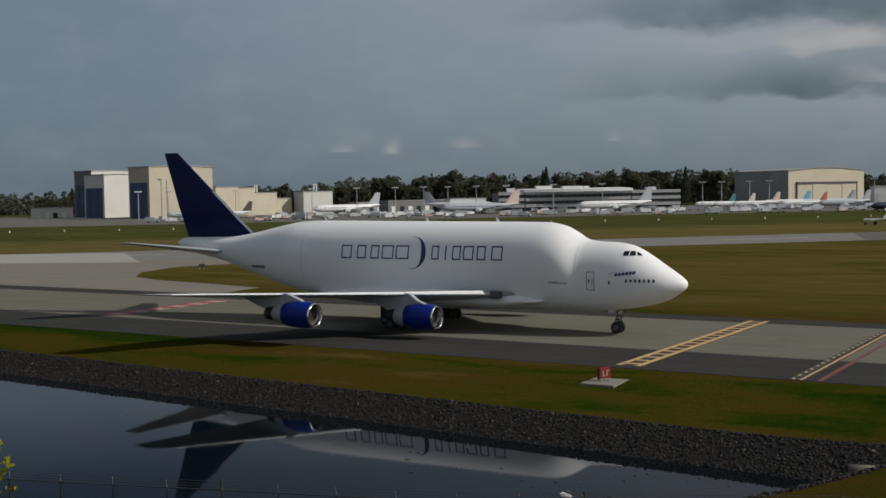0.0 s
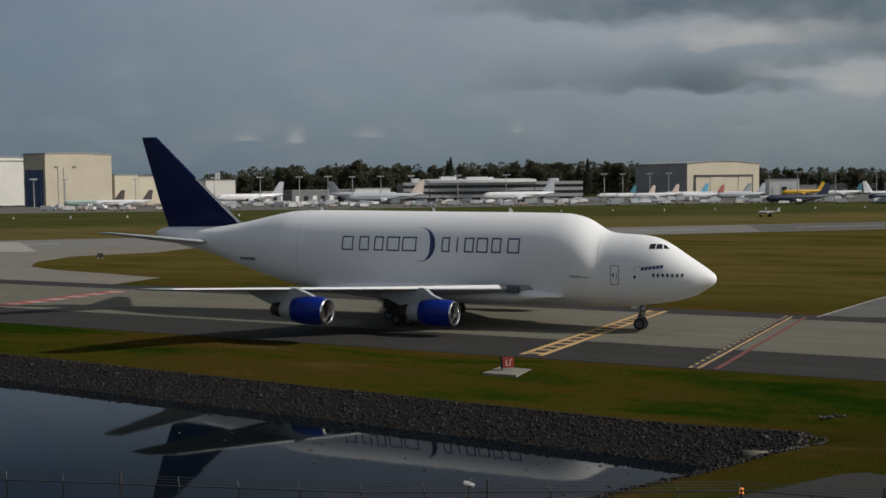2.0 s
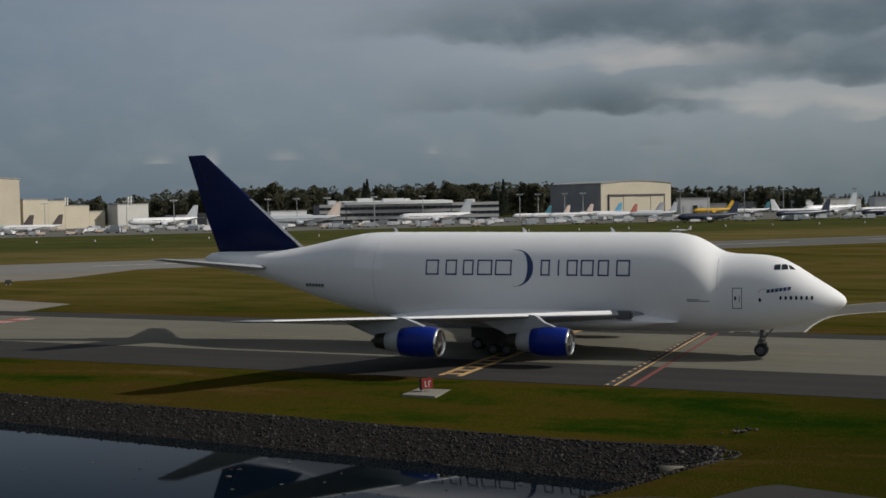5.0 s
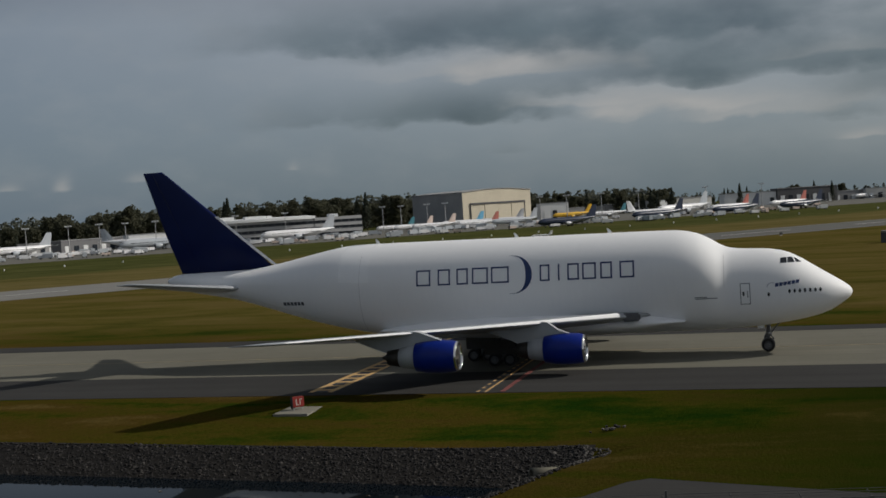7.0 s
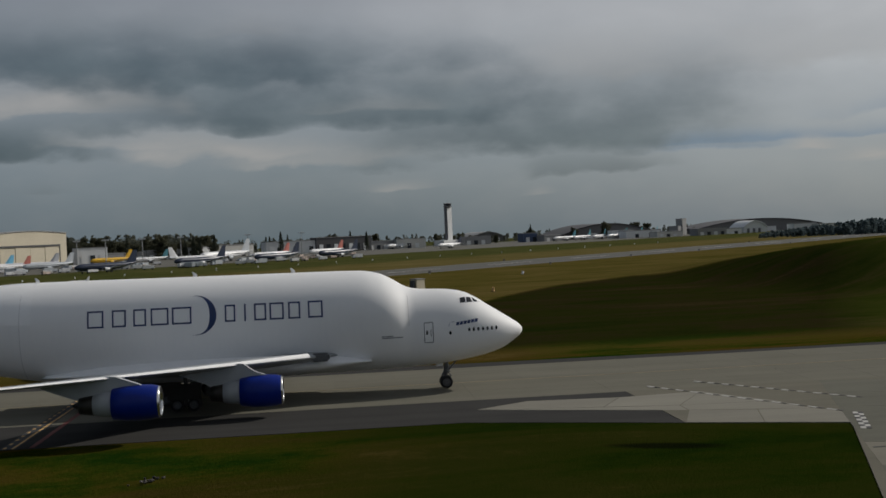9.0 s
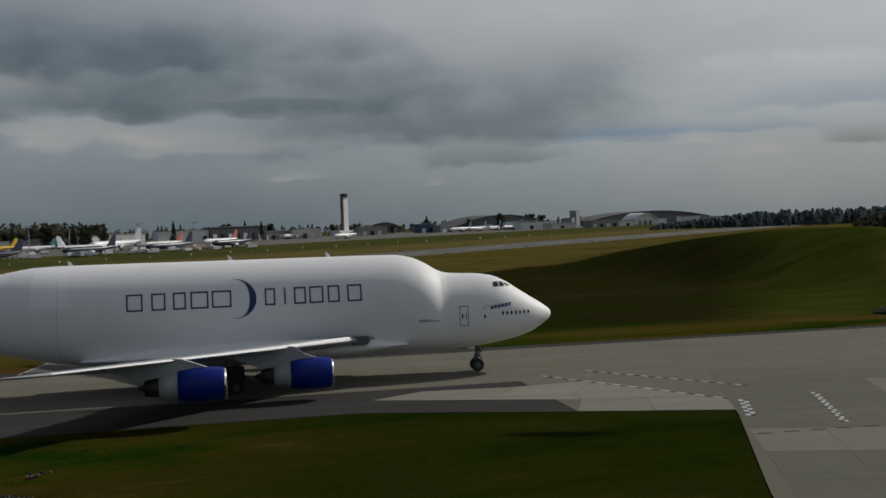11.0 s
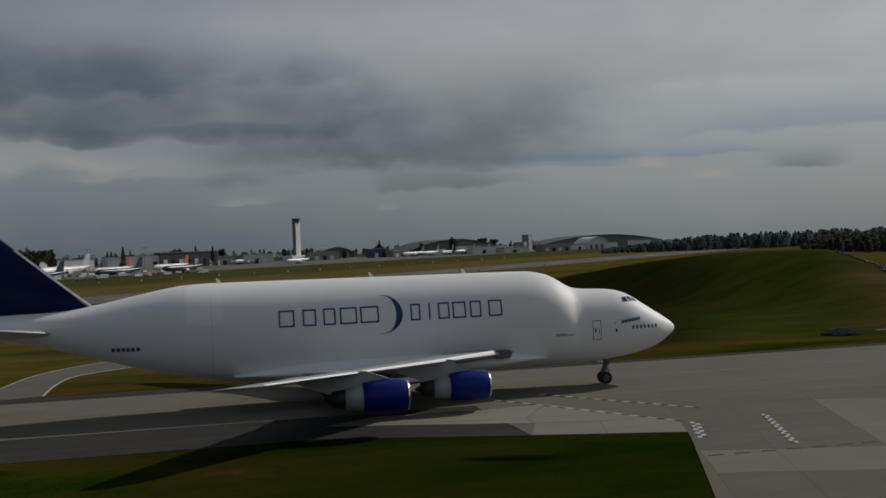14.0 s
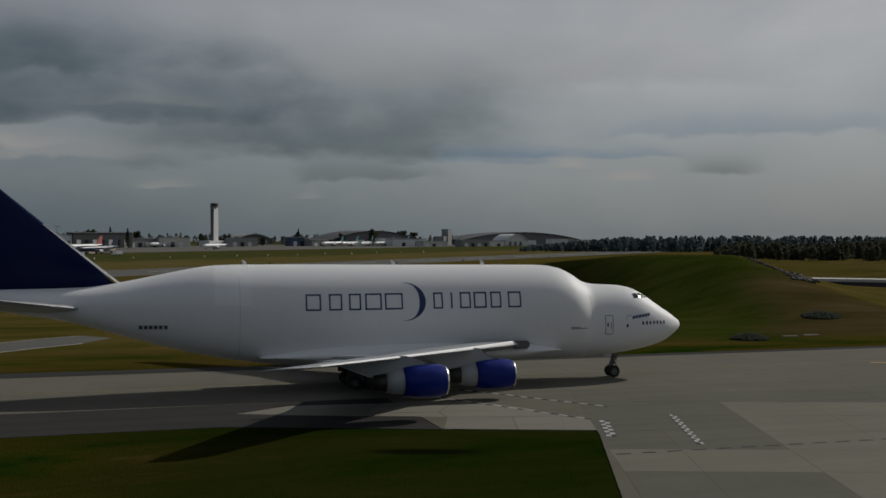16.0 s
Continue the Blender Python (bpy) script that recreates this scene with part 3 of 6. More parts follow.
def bar(bm, a0, z0, a1, z1, out=0.02, split=True):
    """A painted rectangle on the side, in short steps so that it follows the hull."""
    n = max(2, int(abs(z1 - z0) / 0.2) + 1)
    zs = [z0 + (z1 - z0) * i / n for i in range(n + 1)]
    k = max(1, int(abs(a1 - a0) / 0.25)) if split else 1
    for i in range(k):
        p, q = a0 + (a1 - a0) * i / k, a0 + (a1 - a0) * (i + 1) / k
        decal(bm, [(p, z) for z in zs], [(q, z) for z in zs], out)
    bmesh.ops.remove_doubles(bm, verts=bm.verts[:], dist=0.002)
    return bm


def foil(chord_a, chord_b, y, z, thick, n=14, drop=0.0):
    """A ring shaped like a wing section, from leading edge chord_a to trailing edge chord_b."""
    pts = []
    for i in range(n):
        t = (1 - math.cos(math.pi * i / (n - 1))) / 2
        pts.append((t, 0.6 * thick * (2.6 * math.sqrt(t) * (1 - t) + 0.02)))
    for i in range(n - 2, 0, -1):
        t = (1 - math.cos(math.pi * i / (n - 1))) / 2
        pts.append((t, -0.4 * thick * (2.6 * math.sqrt(t) * (1 - t))))
    return [Vector((-(chord_a + (chord_b - chord_a) * t), y, z + h - drop * (chord_b - chord_a) * t)) for t, h in pts]


def lathe(bm, rows, y, z, n=40):
    """A body of revolution along the aircraft: rows of (a, radius)."""
    return loft(bm, [[Vector((-a, y + r * math.cos(2 * math.pi * i / n), z + r * math.sin(2 * math.pi * i / n))) for i in range(n)] for a, r in rows], caps=False)


def engine(jet, y, z, a, side):
    bm = bmesh.new()
    lathe(bm, [(a + 0.12, 1.19), (a + 0.6, 1.32), (a + 1.6, 1.38), (a + 2.6, 1.34), (a + 3.6, 1.20), (a + 3.65, 1.10), (a + 3.0, 1.05)], y, z)
    nac = part("nacelle", bm, COBALT, jet, "bright blue engine cowl", True)
    bm = bmesh.new()
    lathe(bm, [(a + 0.16, 1.205), (a + 0.03, 1.17), (a, 1.11), (a + 0.05, 1.05), (a + 0.25, 1.01), (a + 0.9, 1.04)], y, z)
    part("intake_lip", bm, CHROME, nac, "polished bare-metal intake lip", True)
    bm = bmesh.new()
    lathe(bm, [(a + 0.85, 1.05), (a + 0.95, 0.4), (a + 0.75, 0.3), (a + 0.45, 0.02)], y, z, 24)
    part("fan", bm, BURNT, nac, "dark fan blades and spinner", True)
    bm = bmesh.new()
    lathe(bm, [(a + 3.1, 1.04), (a + 3.7, 1.02), (a + 4.4, 0.94), (a + 5.0, 0.84), (a + 5.05, 0.78)], y, z)
    part("core_cowl", bm, GREYPAINT, nac, "grey core cowl", True)
    bm = bmesh.new()
    lathe(bm, [(a + 4.9, 0.80), (a + 5.6, 0.72), (a + 6.1, 0.64), (a + 6.12, 0.5), (a + 5.9, 0.42), (a + 6.6, 0.12), (a + 6.7, 0.01)], y, z, 28)
    part("exhaust", bm, BURNT, nac, "dark heat-stained exhaust nozzle", True)


def pylon(jet, y, z, a, lead, wz):
    """The strut that carries an engine: from the cowl's top up to the wing, ending in a point behind."""
    bm = bmesh.new()
    prof = [(a + 1.3, z + 1.30), (a + 2.4, z + 1.72), (lead - 0.3, wz + 0.10), (lead + 0.6, wz + 0.22), (lead + 5.4, wz - 0.35), (lead + 5.2, wz - 0.55), (lead + 2.9, wz - 1.45), (a + 5.6, z + 0.30), (a + 4.6, z + 0.55), (a + 3.4, z + 0.9), (a + 2.2, z + 1.15)]
    rings = []
    for s, k in ((-0.22, 0.9), (-0.30, 1.0), (0.30, 1.0), (0.22, 0.9)):
        ca = sum(p[0] for p in prof) / len(prof)
        cz = sum(p[1] for p in prof) / len(prof)
        rings.append([Vector((-(ca + (p[0] - ca) * (0.5 + 0.5 * k)), y + s, cz + (p[1] - cz) * (0.7 + 0.3 * k))) for p in prof])
    loft(bm, rings)
    part("pylon", bm, GREYPAINT, jet, "light grey engine pylon")


def wheel_meshes(r, wdt):
    bm = bmesh.new()
    n = 28
    prof = [(-wdt / 2, r * 0.62), (-wdt / 2, r * 0.86), (-wdt * 0.36, r * 0.97), (0, r), (wdt * 0.36, r * 0.97), (wdt / 2, r * 0.86), (wdt / 2, r * 0.62)]
    loft(bm, [[Vector((q * math.cos(2 * math.pi * i / n), y, q * math.sin(2 * math.pi * i / n))) for i in range(n)] for y, q in prof], caps=False)
    tyre = mesh_of(bm, RUBBER, "wheel", True)
    bm = bmesh.new()
    prof = [(-wdt * 0.4, 0.02), (-wdt * 0.42, r * 0.25), (-wdt * 0.25, r * 0.3), (-wdt * 0.25, r * 0.5), (-wdt * 0.5, r * 0.63), (wdt * 0.5, r * 0.63), (wdt * 0.25, r * 0.5), (wdt * 0.25, r * 0.3), (wdt * 0.42, r * 0.25), (wdt * 0.4, 0.02)]
    loft(bm, [[Vector((q * math.cos(2 * math.pi * i / n), y, q * math.sin(2 * math.pi * i / n))) for i in range(n)] for y, q in prof], caps=False)
    for i in range(8):
        t = 2 * math.pi * i / 8
        tube(bm, (0.4 * r * math.cos(t), -wdt * 0.28, 0.4 * r * math.sin(t)), (0.4 * r * math.cos(t), wdt * 0.28, 0.4 * r * math.sin(t)), 0.04, n=6)
    return tyre, mesh_of(bm, STEEL, "rim")


WHEELS = []


def wing_edge(b):
    """Leading edge, trailing edge, height and thickness of the wing b metres from the middle."""
    lead = 19.4 + (b - 5) * 0.984
    trail = 35.6 + (b - 4) * 0.29 if b < 12 else 37.92 + (b - 12) * 0.534
    return lead, trail, 4.15 + 0.052 * (b - 5), max(0.30, 1.08 - (b - 4) * 0.053) if b < 14 else 0.55 - (b - 14) * 0.02


def freighter():
    jet = thing("freighter_jet", "white outsize cargo jet with swollen fuselage and dark blue fin, taxiing", "airplane")
    bm = bmesh.new()
    st = [0.0, 0.03, 0.12, 0.3, 0.5, 0.75, 1.0, 1.4, 1.9, 2.4, 3, 3.6, 4.2, 4.8, 5.4, 6, 7, 8, 9, 9.8, 10.4] + [10.8 + 0.35 * i for i in range(15)] + [16.5, 18, 20, 24, 28, 32, 36, 40, 43] + [45 + i for i in range(25)] + [69.5, 69.8]
    n = 72
    loft(bm, [[hull(a, 2 * math.pi * i / n) for i in range(n)] for a in st])
    part("fuselage", bm, SKIN, jet, "white swollen fuselage", True)
    # belly fairing round the wing roots
    bm = bmesh.new()
    fz = curve([14.8, 17, 20, 30, 38, 42, 44.5], [0.0, 0.45, 0.85, 1.0, 0.8, 0.35, 0.0])
    rings = []
    for i in range(40):
        a = 14.8 + (44.5 - 14.8) * i / 39
        k = fz(a)
        rings.append([Vector((-a, (4.1 + 0.8 * k) * math.cos(t), 3.4 + (1.35 * k + 0.05) * math.sin(t))) for t in [2 * math.pi * j / 32 for j in range(32)]])
    loft(bm, rings)
    part("wing_fairing", bm, SKIN, jet, "smooth white wing-root fairing", True)
    for side in (-1, 1):
        bm = bmesh.new()
        rings = []
        for b in (3.2, 5, 7, 9.5, 12, 15, 18, 21, 24, 27, 29.2, 30.0, 30.25):
            l, t, z, th = wing_edge(b)
            if b > 29.5:
                l, th = l + (b - 29.5) * 1.6, th * (1.1 - (b - 29.5))
            rings.append(foil(l, t, side * b, z, th, drop=0.075 - 0.0012 * b))
        loft(bm, rings)
        wing = part("wing", bm, GREYPAINT, jet, "long swept grey wing", True)
        bm = bmesh.new()
        rings = []
        for b in (6, 12, 18, 24, 29):
            l, t, z, th = wing_edge(b)
            rings.append([Vector((-(l + x), side * b, z + h)) for x, h in ((0.22, th * 0.42), (0.10, th * 0.34), (0.02, th * 0.2), (-0.03, th * 0.04))])
        loft(bm, rings, close=False)
        part("slat", bm, SKIN, wing, "bright white leading edge", True)
        for b, ln in ((9, 5.0), (15.5, 4.2)):
            bm = bmesh.new()
            l, t, z, th = wing_edge(b)
            loft(bm, [[Vector((-(t - ln * 0.62 + x), side * b + r * 0.6 * math.cos(q), z - 0.72 + 0.05 * k + 0.7 * r * math.sin(q))) for q in [2 * math.pi * j / 12 for j in range(12)]] for k, (x, r) in enumerate(((0, 0.02), (ln * 0.2, 0.3), (ln * 0.5, 0.42), (ln * 0.8, 0.28), (ln, 0.03)))])
            part("flap_fairing", bm, GREYPAINT, wing, "", True)
        bm = bmesh.new()
        l, t, z, th = wing_edge(5.0)
        box(bm, -l - 0.9, side * 5.0 - 0.45, z - 0.42, -l + 0.75, side * 5.0 + 0.3, z + 0.34, 0.16)
        part("landing_light", bm, STEEL, wing, "grey landing light housing at the wing root")
        for b, z0, a0 in ((11.86, 2.24, 22.6), (20.89, 3.03, 31.45)):
            engine(jet, side * b, z0, a0, side)
            pylon(jet, side * b, z0, a0, wing_edge(b)[0], wing_edge(b)[2])
        bm = bmesh.new()
        loft(bm, [foil(59.4, 67.4, side * 0.9, 8.0, 0.75), foil(59.9 + 1.0, 67.5, side * 2.4, 8.2, 0.65), foil(66.6, 69.3, side * 11.0, 9.5, 0.24), foil(67.4, 69.35, side * 11.15, 9.52, 0.1)])
        part("stabilizer", bm, GREYPAINT, jet, "grey swept tailplane", True)
    # fin
    bm = bmesh.new()

    def fin_ring(l, t, z, th, n=14):
        return [Vector((p.x, p.z * 1.0, z)) for p in foil(l, t, 0, 0, th, n)]
    loft(bm, [fin_ring(57.0, 68.1, 9.85, 0.95), fin_ring(60.9, 69.6, 13.6, 0.75), fin_ring(69.4, 71.95, 20.7, 0.32), fin_ring(69.75, 72.0, 20.95, 0.2)])
    fin = part("fin", bm, NAVY, jet, "tall dark blue tail fin", True)
    bm = bmesh.new()
    loft(bm, [[Vector((-(l + x), s, z)) for x, s in ((0.25, 0.22 * k), (-0.03, 0.06), (-0.03, -0.06), (0.25, -0.22 * k))] for l, z, k in ((56.6, 10.1, 1.2), (59.0, 12.0, 1.1), (63.5, 15.8, 0.8))])
    part("leading_edge", bm, CHROME, fin, "bare-metal leading edge")
    bm = bmesh.new()
    for l, t, z in ((65.6, 69.75, 13.6),):
        loft(bm, [[Vector((-x, y, zz)) for x, y in ((t0, 0.005), (t0 - 0.06, 0.2), (t0 - 0.06, -0.2))] for t0, zz in ((66.0, 10.2), (70.8, 20.6))])
    part("rudder_gap", bm, INK, fin)
    # nose details
    bm = bmesh.new()
    for i in range(7):
        a = 2.82 + i * 0.445
        decal(bm, [(a + 0.11 * math.cos(t), 5.76 + 0.19 * math.sin(t)) for t in [math.pi * j / 8 for j in range(9)]], [(a + 0.11 * math.cos(t), 5.76 - 0.19 * math.sin(t)) for t in [math.pi * j / 8 for j in range(9)]])
        part("window", bm, PANE, jet, "small dark cabin window")
        bm = bmesh.new()
    decal(bm, [(7.3 + 0.11 * math.cos(t), 5.55 + 0.19 * math.sin(t)) for t in [math.pi * j / 8 for j in range(9)]], [(7.3 + 0.11 * math.cos(t), 5.55 - 0.19 * math.sin(t)) for t in [math.pi * j / 8 for j in range(9)]])
    part("window", bm, PANE, jet, "small dark cabin window")
    bm = bmesh.new()
    for a0, z0, a1, z1 in ((8.9, 4.73, 8.96, 6.63), (9.72, 4.73, 9.78, 6.63), (8.9, 6.58, 9.78, 6.64), (8.9, 4.72, 9.78, 4.78)):
        bar(bm, a0, z0, a1, z1)
    door = part("door", bm, INK, jet, "outlined entry door")
    bm = bmesh.new()
    bar(bm, 9.42, 5.5, 9.58, 5.86)
    part("door_window", bm, PANE, door)
    bm = bmesh.new()
    bar(bm, 9.1, 5.3, 9.16, 5.95)
    part("door_handle", bm, INK, door)
    for mirror in (1, -1):
        for quad in (((6.15, 8.28), (6.15, 8.72), (5.62, 8.77), (5.62, 8.28)), ((5.52, 8.28), (5.52, 8.76), (5.10, 8.72), (4.92, 8.28)), ((4.80, 8.28), (4.98, 8.66), (4.78, 8.60), (4.32, 8.24))):
            bm = bmesh.new()
            n = 5
            (a0, z0), (a1, z1), (a2, z2), (a3, z3) = quad
            decal(bm, [(a0 + (a1 - a0) * i / n, z0 + (z1 - z0) * i / n) for i in range(n + 1)], [(a3 + (a2 - a3) * i / n, z3 + (z2 - z3) * i / n) for i in range(n + 1)], 0.025)
            for v in bm.verts:
                v.co.y *= mirror
            part("cockpit_window", bm, PANE, jet, "dark cockpit window")
    # side marks: crescent and rows of plain strokes in place of the brand words
    bm = bmesh.new()
    m = 40
    arc = [radians(-104 + 208 * i / m) for i in range(m + 1)]
    decal(bm, [(30.65 - 1.9 * math.cos(t), 8.41 + 1.79 * math.sin(t)) for t in arc], [(30.65 - (1.9 - 0.62 * max(0.0, math.cos(t * 0.865)) ** 1.1) * math.cos(t), 8.41 + (1.79 - 0.16 * max(0, math.cos(t * 0.865))) * math.sin(t)) for t in arc])
    part("crescent", bm, NAVYMARK, jet, "dark blue painted crescent")
    for row in (((40.3, 38.85), (38.1, 36.85), (36.2, 35.05), (34.65, 33.05), (32.75, 31.0)), ((28.0, 27.05), (26.25, 26.1), (25.35, 24.25), (23.95, 22.65), (22.25, 21.15), (20.45, 19.1))):
        for a0, a1 in row:
            bm = bmesh.new()
            s = 0.15
            z0, z1 = 7.70, 9.24
            if a0 - a1 > 0.5:
                outer = [(a0, z0), (a0, z1), (a1, z1), (a1, z0)]
                inner = [(a0 - s, z0 + s), (a0 - s, z1 - s), (a1 + s, z1 - s), (a1 + s, z0 + s)]
                for q in range(4):
                    (oa, oz), (pa, pz) = outer[q], outer[(q + 1) % 4]
                    (ia, iz), (ja, jz) = inner[q], inner[(q + 1) % 4]
                    k = 8
                    decal(bm, [(oa + (pa - oa) * j / k, oz + (pz - oz) * j / k) for j in range(k + 1)], [(ia + (ja - ia) * j / k, iz + (jz - iz) * j / k) for j in range(k + 1)])
                bmesh.ops.remove_doubles(bm, verts=bm.verts[:], dist=0.002)
            else:
                bar(bm, a0, z0, a0 - s, z1)
            part("stroke_mark", bm, NAVYMARK, jet, "plain dark blue painted mark")
    for i in range(6):
        bm = bmesh.new()
        a = 6.75 - i * 0.36
        z = 6.36 + i * 0.045
        decal(bm, [(a, z - 0.15), (a - 0.08, z + 0.16)], [(a - 0.29, z - 0.14), (a - 0.37, z + 0.17)])
        part("maker_mark", bm, NAVYMARK, jet, "small slanted dark blue bar")
    bm = bmesh.new()
    arc = [radians(60 + 130 * i / 12) for i in range(13)]
    decal(bm, [(7.0 - 0.42 * math.cos(t), 6.2 + 0.38 * math.sin(t)) for t in arc], [(7.0 - 0.39 * math.cos(t), 6.2 + 0.35 * math.sin(t)) for t in arc])
    part("maker_arc", bm, NAVYMARK, jet)
    for i in range(6):
        bm = bmesh.new()
        a = 55.3 - i * 0.44
        bar(bm, a, 6.2, a - 0.33, 6.55)
        part("registration_mark", bm, INK, jet, "small dark painted bar")
    bm = bmesh.new()
    for z, a0, a1 in ((5.52, 13.8, 12.7), (5.38, 13.75, 11.8)):
        bar(bm, a0, z, a1, z + 0.07)
    part("notice_mark", bm, INK, jet)
    bm = bmesh.new()
    for a in (11.15,):
        zs = [6.4 + 0.1 * i for i in range(30)]
        decal(bm, [(a, z) for z in zs], [(a + 0.035, z) for z in zs], 0.012)
    part("seam", bm, SEAM, jet, "thin seam line in the skin")
    for a in (46.3,):
        bm = bmesh.new()
        zs = [3.2 + 0.12 * i for i in range(70)]
        decal(bm, [(a, z) for z in zs], [(a + 0.03, z) for z in zs], 0.012)
        part("seam", bm, SEAM, jet, "thin seam line in the skin")
    # the joint's bright reflection is painted as a whiter band
    bm = bmesh.new()
    steps = [45.3 + 0.3 * i for i in range(12)]
    loft(bm, [[hull(a, radians(8 + 6 * k), 0.012) for k in range(27)] for a in steps], close=False)
    part("tail_joint", bm, SHEEN_WHITE, jet, "smooth glossy band where the tail swings open, its sheen whitened in", True)
    for a in (21.8, 45.5, 31.0):
        bm = bmesh.new()
        zt = TOP(a)
        loft(bm, [[Vector((-a + x, y, zt + z)) for x, y in ((0.18, 0), (0, 0.03), (-0.18, 0), (0, -0.03))] for z, x0 in ((-0.1, 0), (0.2, 0))] + [[Vector((-a - 0.2 + x, y, zt + 0.45)) for x, y in ((0.08, 0), (0, 0.015), (-0.08, 0), (0, -0.015))]])
        part("antenna", bm, SKIN, jet, "small blade antenna")
    # landing gear
    tyre, rim = wheel_meshes(0.62, 0.46)
    bm = bmesh.new()
    tube(bm, (-7.63, 0, 0.62), (-7.63, 0, 1.5), 0.11)
    tube(bm, (-7.63, 0, 1.3), (-7.5, 0, 2.9), 0.19)
    box(bm, -7.5, -0.42, 1.95, -7.42, 0.42, 2.2, 0.02)
    tube(bm, (-7.4, -0.28, 1.5), (-7.4, 0.28, 1.5), 0.1)
    tube(bm, (-7.63, -0.5, 0.62), (-7.63, 0.5, 0.62), 0.08)
    tube(bm, (-7.63, 0, 1.4), (-6.4, 0, 2.8), 0.07)
    tube(bm, (-7.45, 0, 0.8), (-7.1, 0, 1.2), 0.05)
    tube(bm, (-7.1, 0, 1.2), (-7.55, 0, 1.6), 0.05)
    box(bm, -7.75, -0.35, 1.55, -7.45, 0.35, 1.75, 0.03)
    gear = part("nose_gear_leg", bm, STEEL, jet, "steel nose landing gear leg")
    bm = bmesh.new()
    box(bm, -7.42, -0.62, 2.0, -7.36, 0.62, 2.32, 0.02)
    part("gear_plate", bm, GREYPAINT, gear, "pale plate across the nose gear")
    for y in (-0.34, 0.34):
        bm = bmesh.new()
        tube(bm, (-7.55, y, 1.66), (-7.26, y, 1.66), 0.13, 0.16, n=14)
        part("taxi_light", bm, CHROME, gear, "round taxi light")
    bm = bmesh.new()
    tube(bm, (-7.95, 0, 1.25), (-7.63, 0, 1.9), 0.09, n=8)
    tube(bm, (-7.95, 0, 1.25), (-7.63, 0, 0.75), 0.09, n=8)
    part("torque_link", bm, STEEL, gear)
    for s in (-1, 1):
        bm = bmesh.new()
        box(bm, -8.5, s * 0.5 - 0.02, 2.2, -7.9, s * 0.5 + 0.02, 2.7, 0.015)
        part("gear_door", bm, SKIN, jet, "white nose gear door")
    axles = [(7.63, -0.45), (7.63, 0.45)]
    for a, b in ((31.6, 5.5), (34.6, 1.95), (31.6, -5.5), (34.6, -1.95)):
        bm = bmesh.new()
        tube(bm, (-a, b, 0.65), (-a, b, 3.2), 0.2)
        tube(bm, (-a - 0.85, b, 0.62), (-a + 0.85, b, 0.62), 0.13)
        for d in (-0.74, 0.74):
            tube(bm, (-a + d, b - 0.6, 0.62), (-a + d, b + 0.6, 0.62), 0.08)
            axles += [(a - d, b - 0.56), (a - d, b + 0.56)]
        tube(bm, (-a, b, 1.0), (-a + 1.6, b * 0.8, 2.9), 0.09)
        part("main_gear_leg", bm, STEEL, jet, "steel main landing gear leg")
        # near-black finish stands in for the shade under the belly
        bm = bmesh.new()
        box(bm, -a - 1.5, b * 1.25 - 0.04, 1.2, -a + 1.5, b * 1.25 + 0.04, 2.6, 0.02)
        part("gear_door", bm, BURNT, jet, "open gear door, blackened for the belly's shade")
    for a, y in axles:
        w = new("wheel", tyre)
        w.parent = jet
        w.location = (-a, y, 0.62)
        tagged(w, "black aircraft tyre on a steel rim")
        r = new("rim", rim)
        r.parent = w
        WHEELS.append((w, -a, y))
    return jet


JET = freighter()


# ---- far airfield: hangars, terminal, tower ----
BEIGE = worn("beige_cladding", (0.58, 0.52, 0.40), 0.7, scale=0.05, amount=0.12, grain=0.6, relief=0)
TAN = worn("tan_cladding", (0.45, 0.40, 0.31), 0.7, scale=0.05, amount=0.14, grain=0.6, relief=0)
CREAM = worn("cream_cladding", (0.60, 0.59, 0.55), 0.7, scale=0.05, amount=0.12, grain=0.6, relief=0)
GREYCLAD = worn("grey_cladding", (0.16, 0.16, 0.165), 0.7, scale=0.05, amount=0.15, grain=0.6, relief=0)
BLUEDOOR = worn("blue_hangar_door", (0.05, 0.08, 0.16), 0.6, scale=0.08, amount=0.2, grain=0.5, relief=0)
ROOFING = worn("roofing", (0.30, 0.30, 0.30), 0.8, scale=0.05, amount=0.2, relief=0)
WHITEWALL = worn("white_wall", (0.72, 0.73, 0.73), 0.6, scale=0.05, amount=0.12, relief=0)
GLASSBAND = worn("dark_glazing", (0.03, 0.036, 0.045), 0.15, relief=0)
DARKROOF = worn("dark_roof", (0.09, 0.09, 0.095), 0.8, scale=0.03, amount=0.25, relief=0)
POLE = worn("galvanised_pole", (0.48, 0.48, 0.48), 0.5, 0.5)


def facing(az, d, turn=0.0):
    """A pose at azimuth az and distance d whose -y side looks at the viewing place, turned by turn degrees."""
    p = polar(az, d)
    return pose(p.x, p.y, 0, 0, 0, -az + turn)


def wallbox(parent, name, x0, y0, x1, y1, h, mat, label="", z0=-0.3):
    bm = bmesh.new()
    box(bm, x0, y0, z0, x1, y1, h)
    return part(name, bm, mat, parent, label)


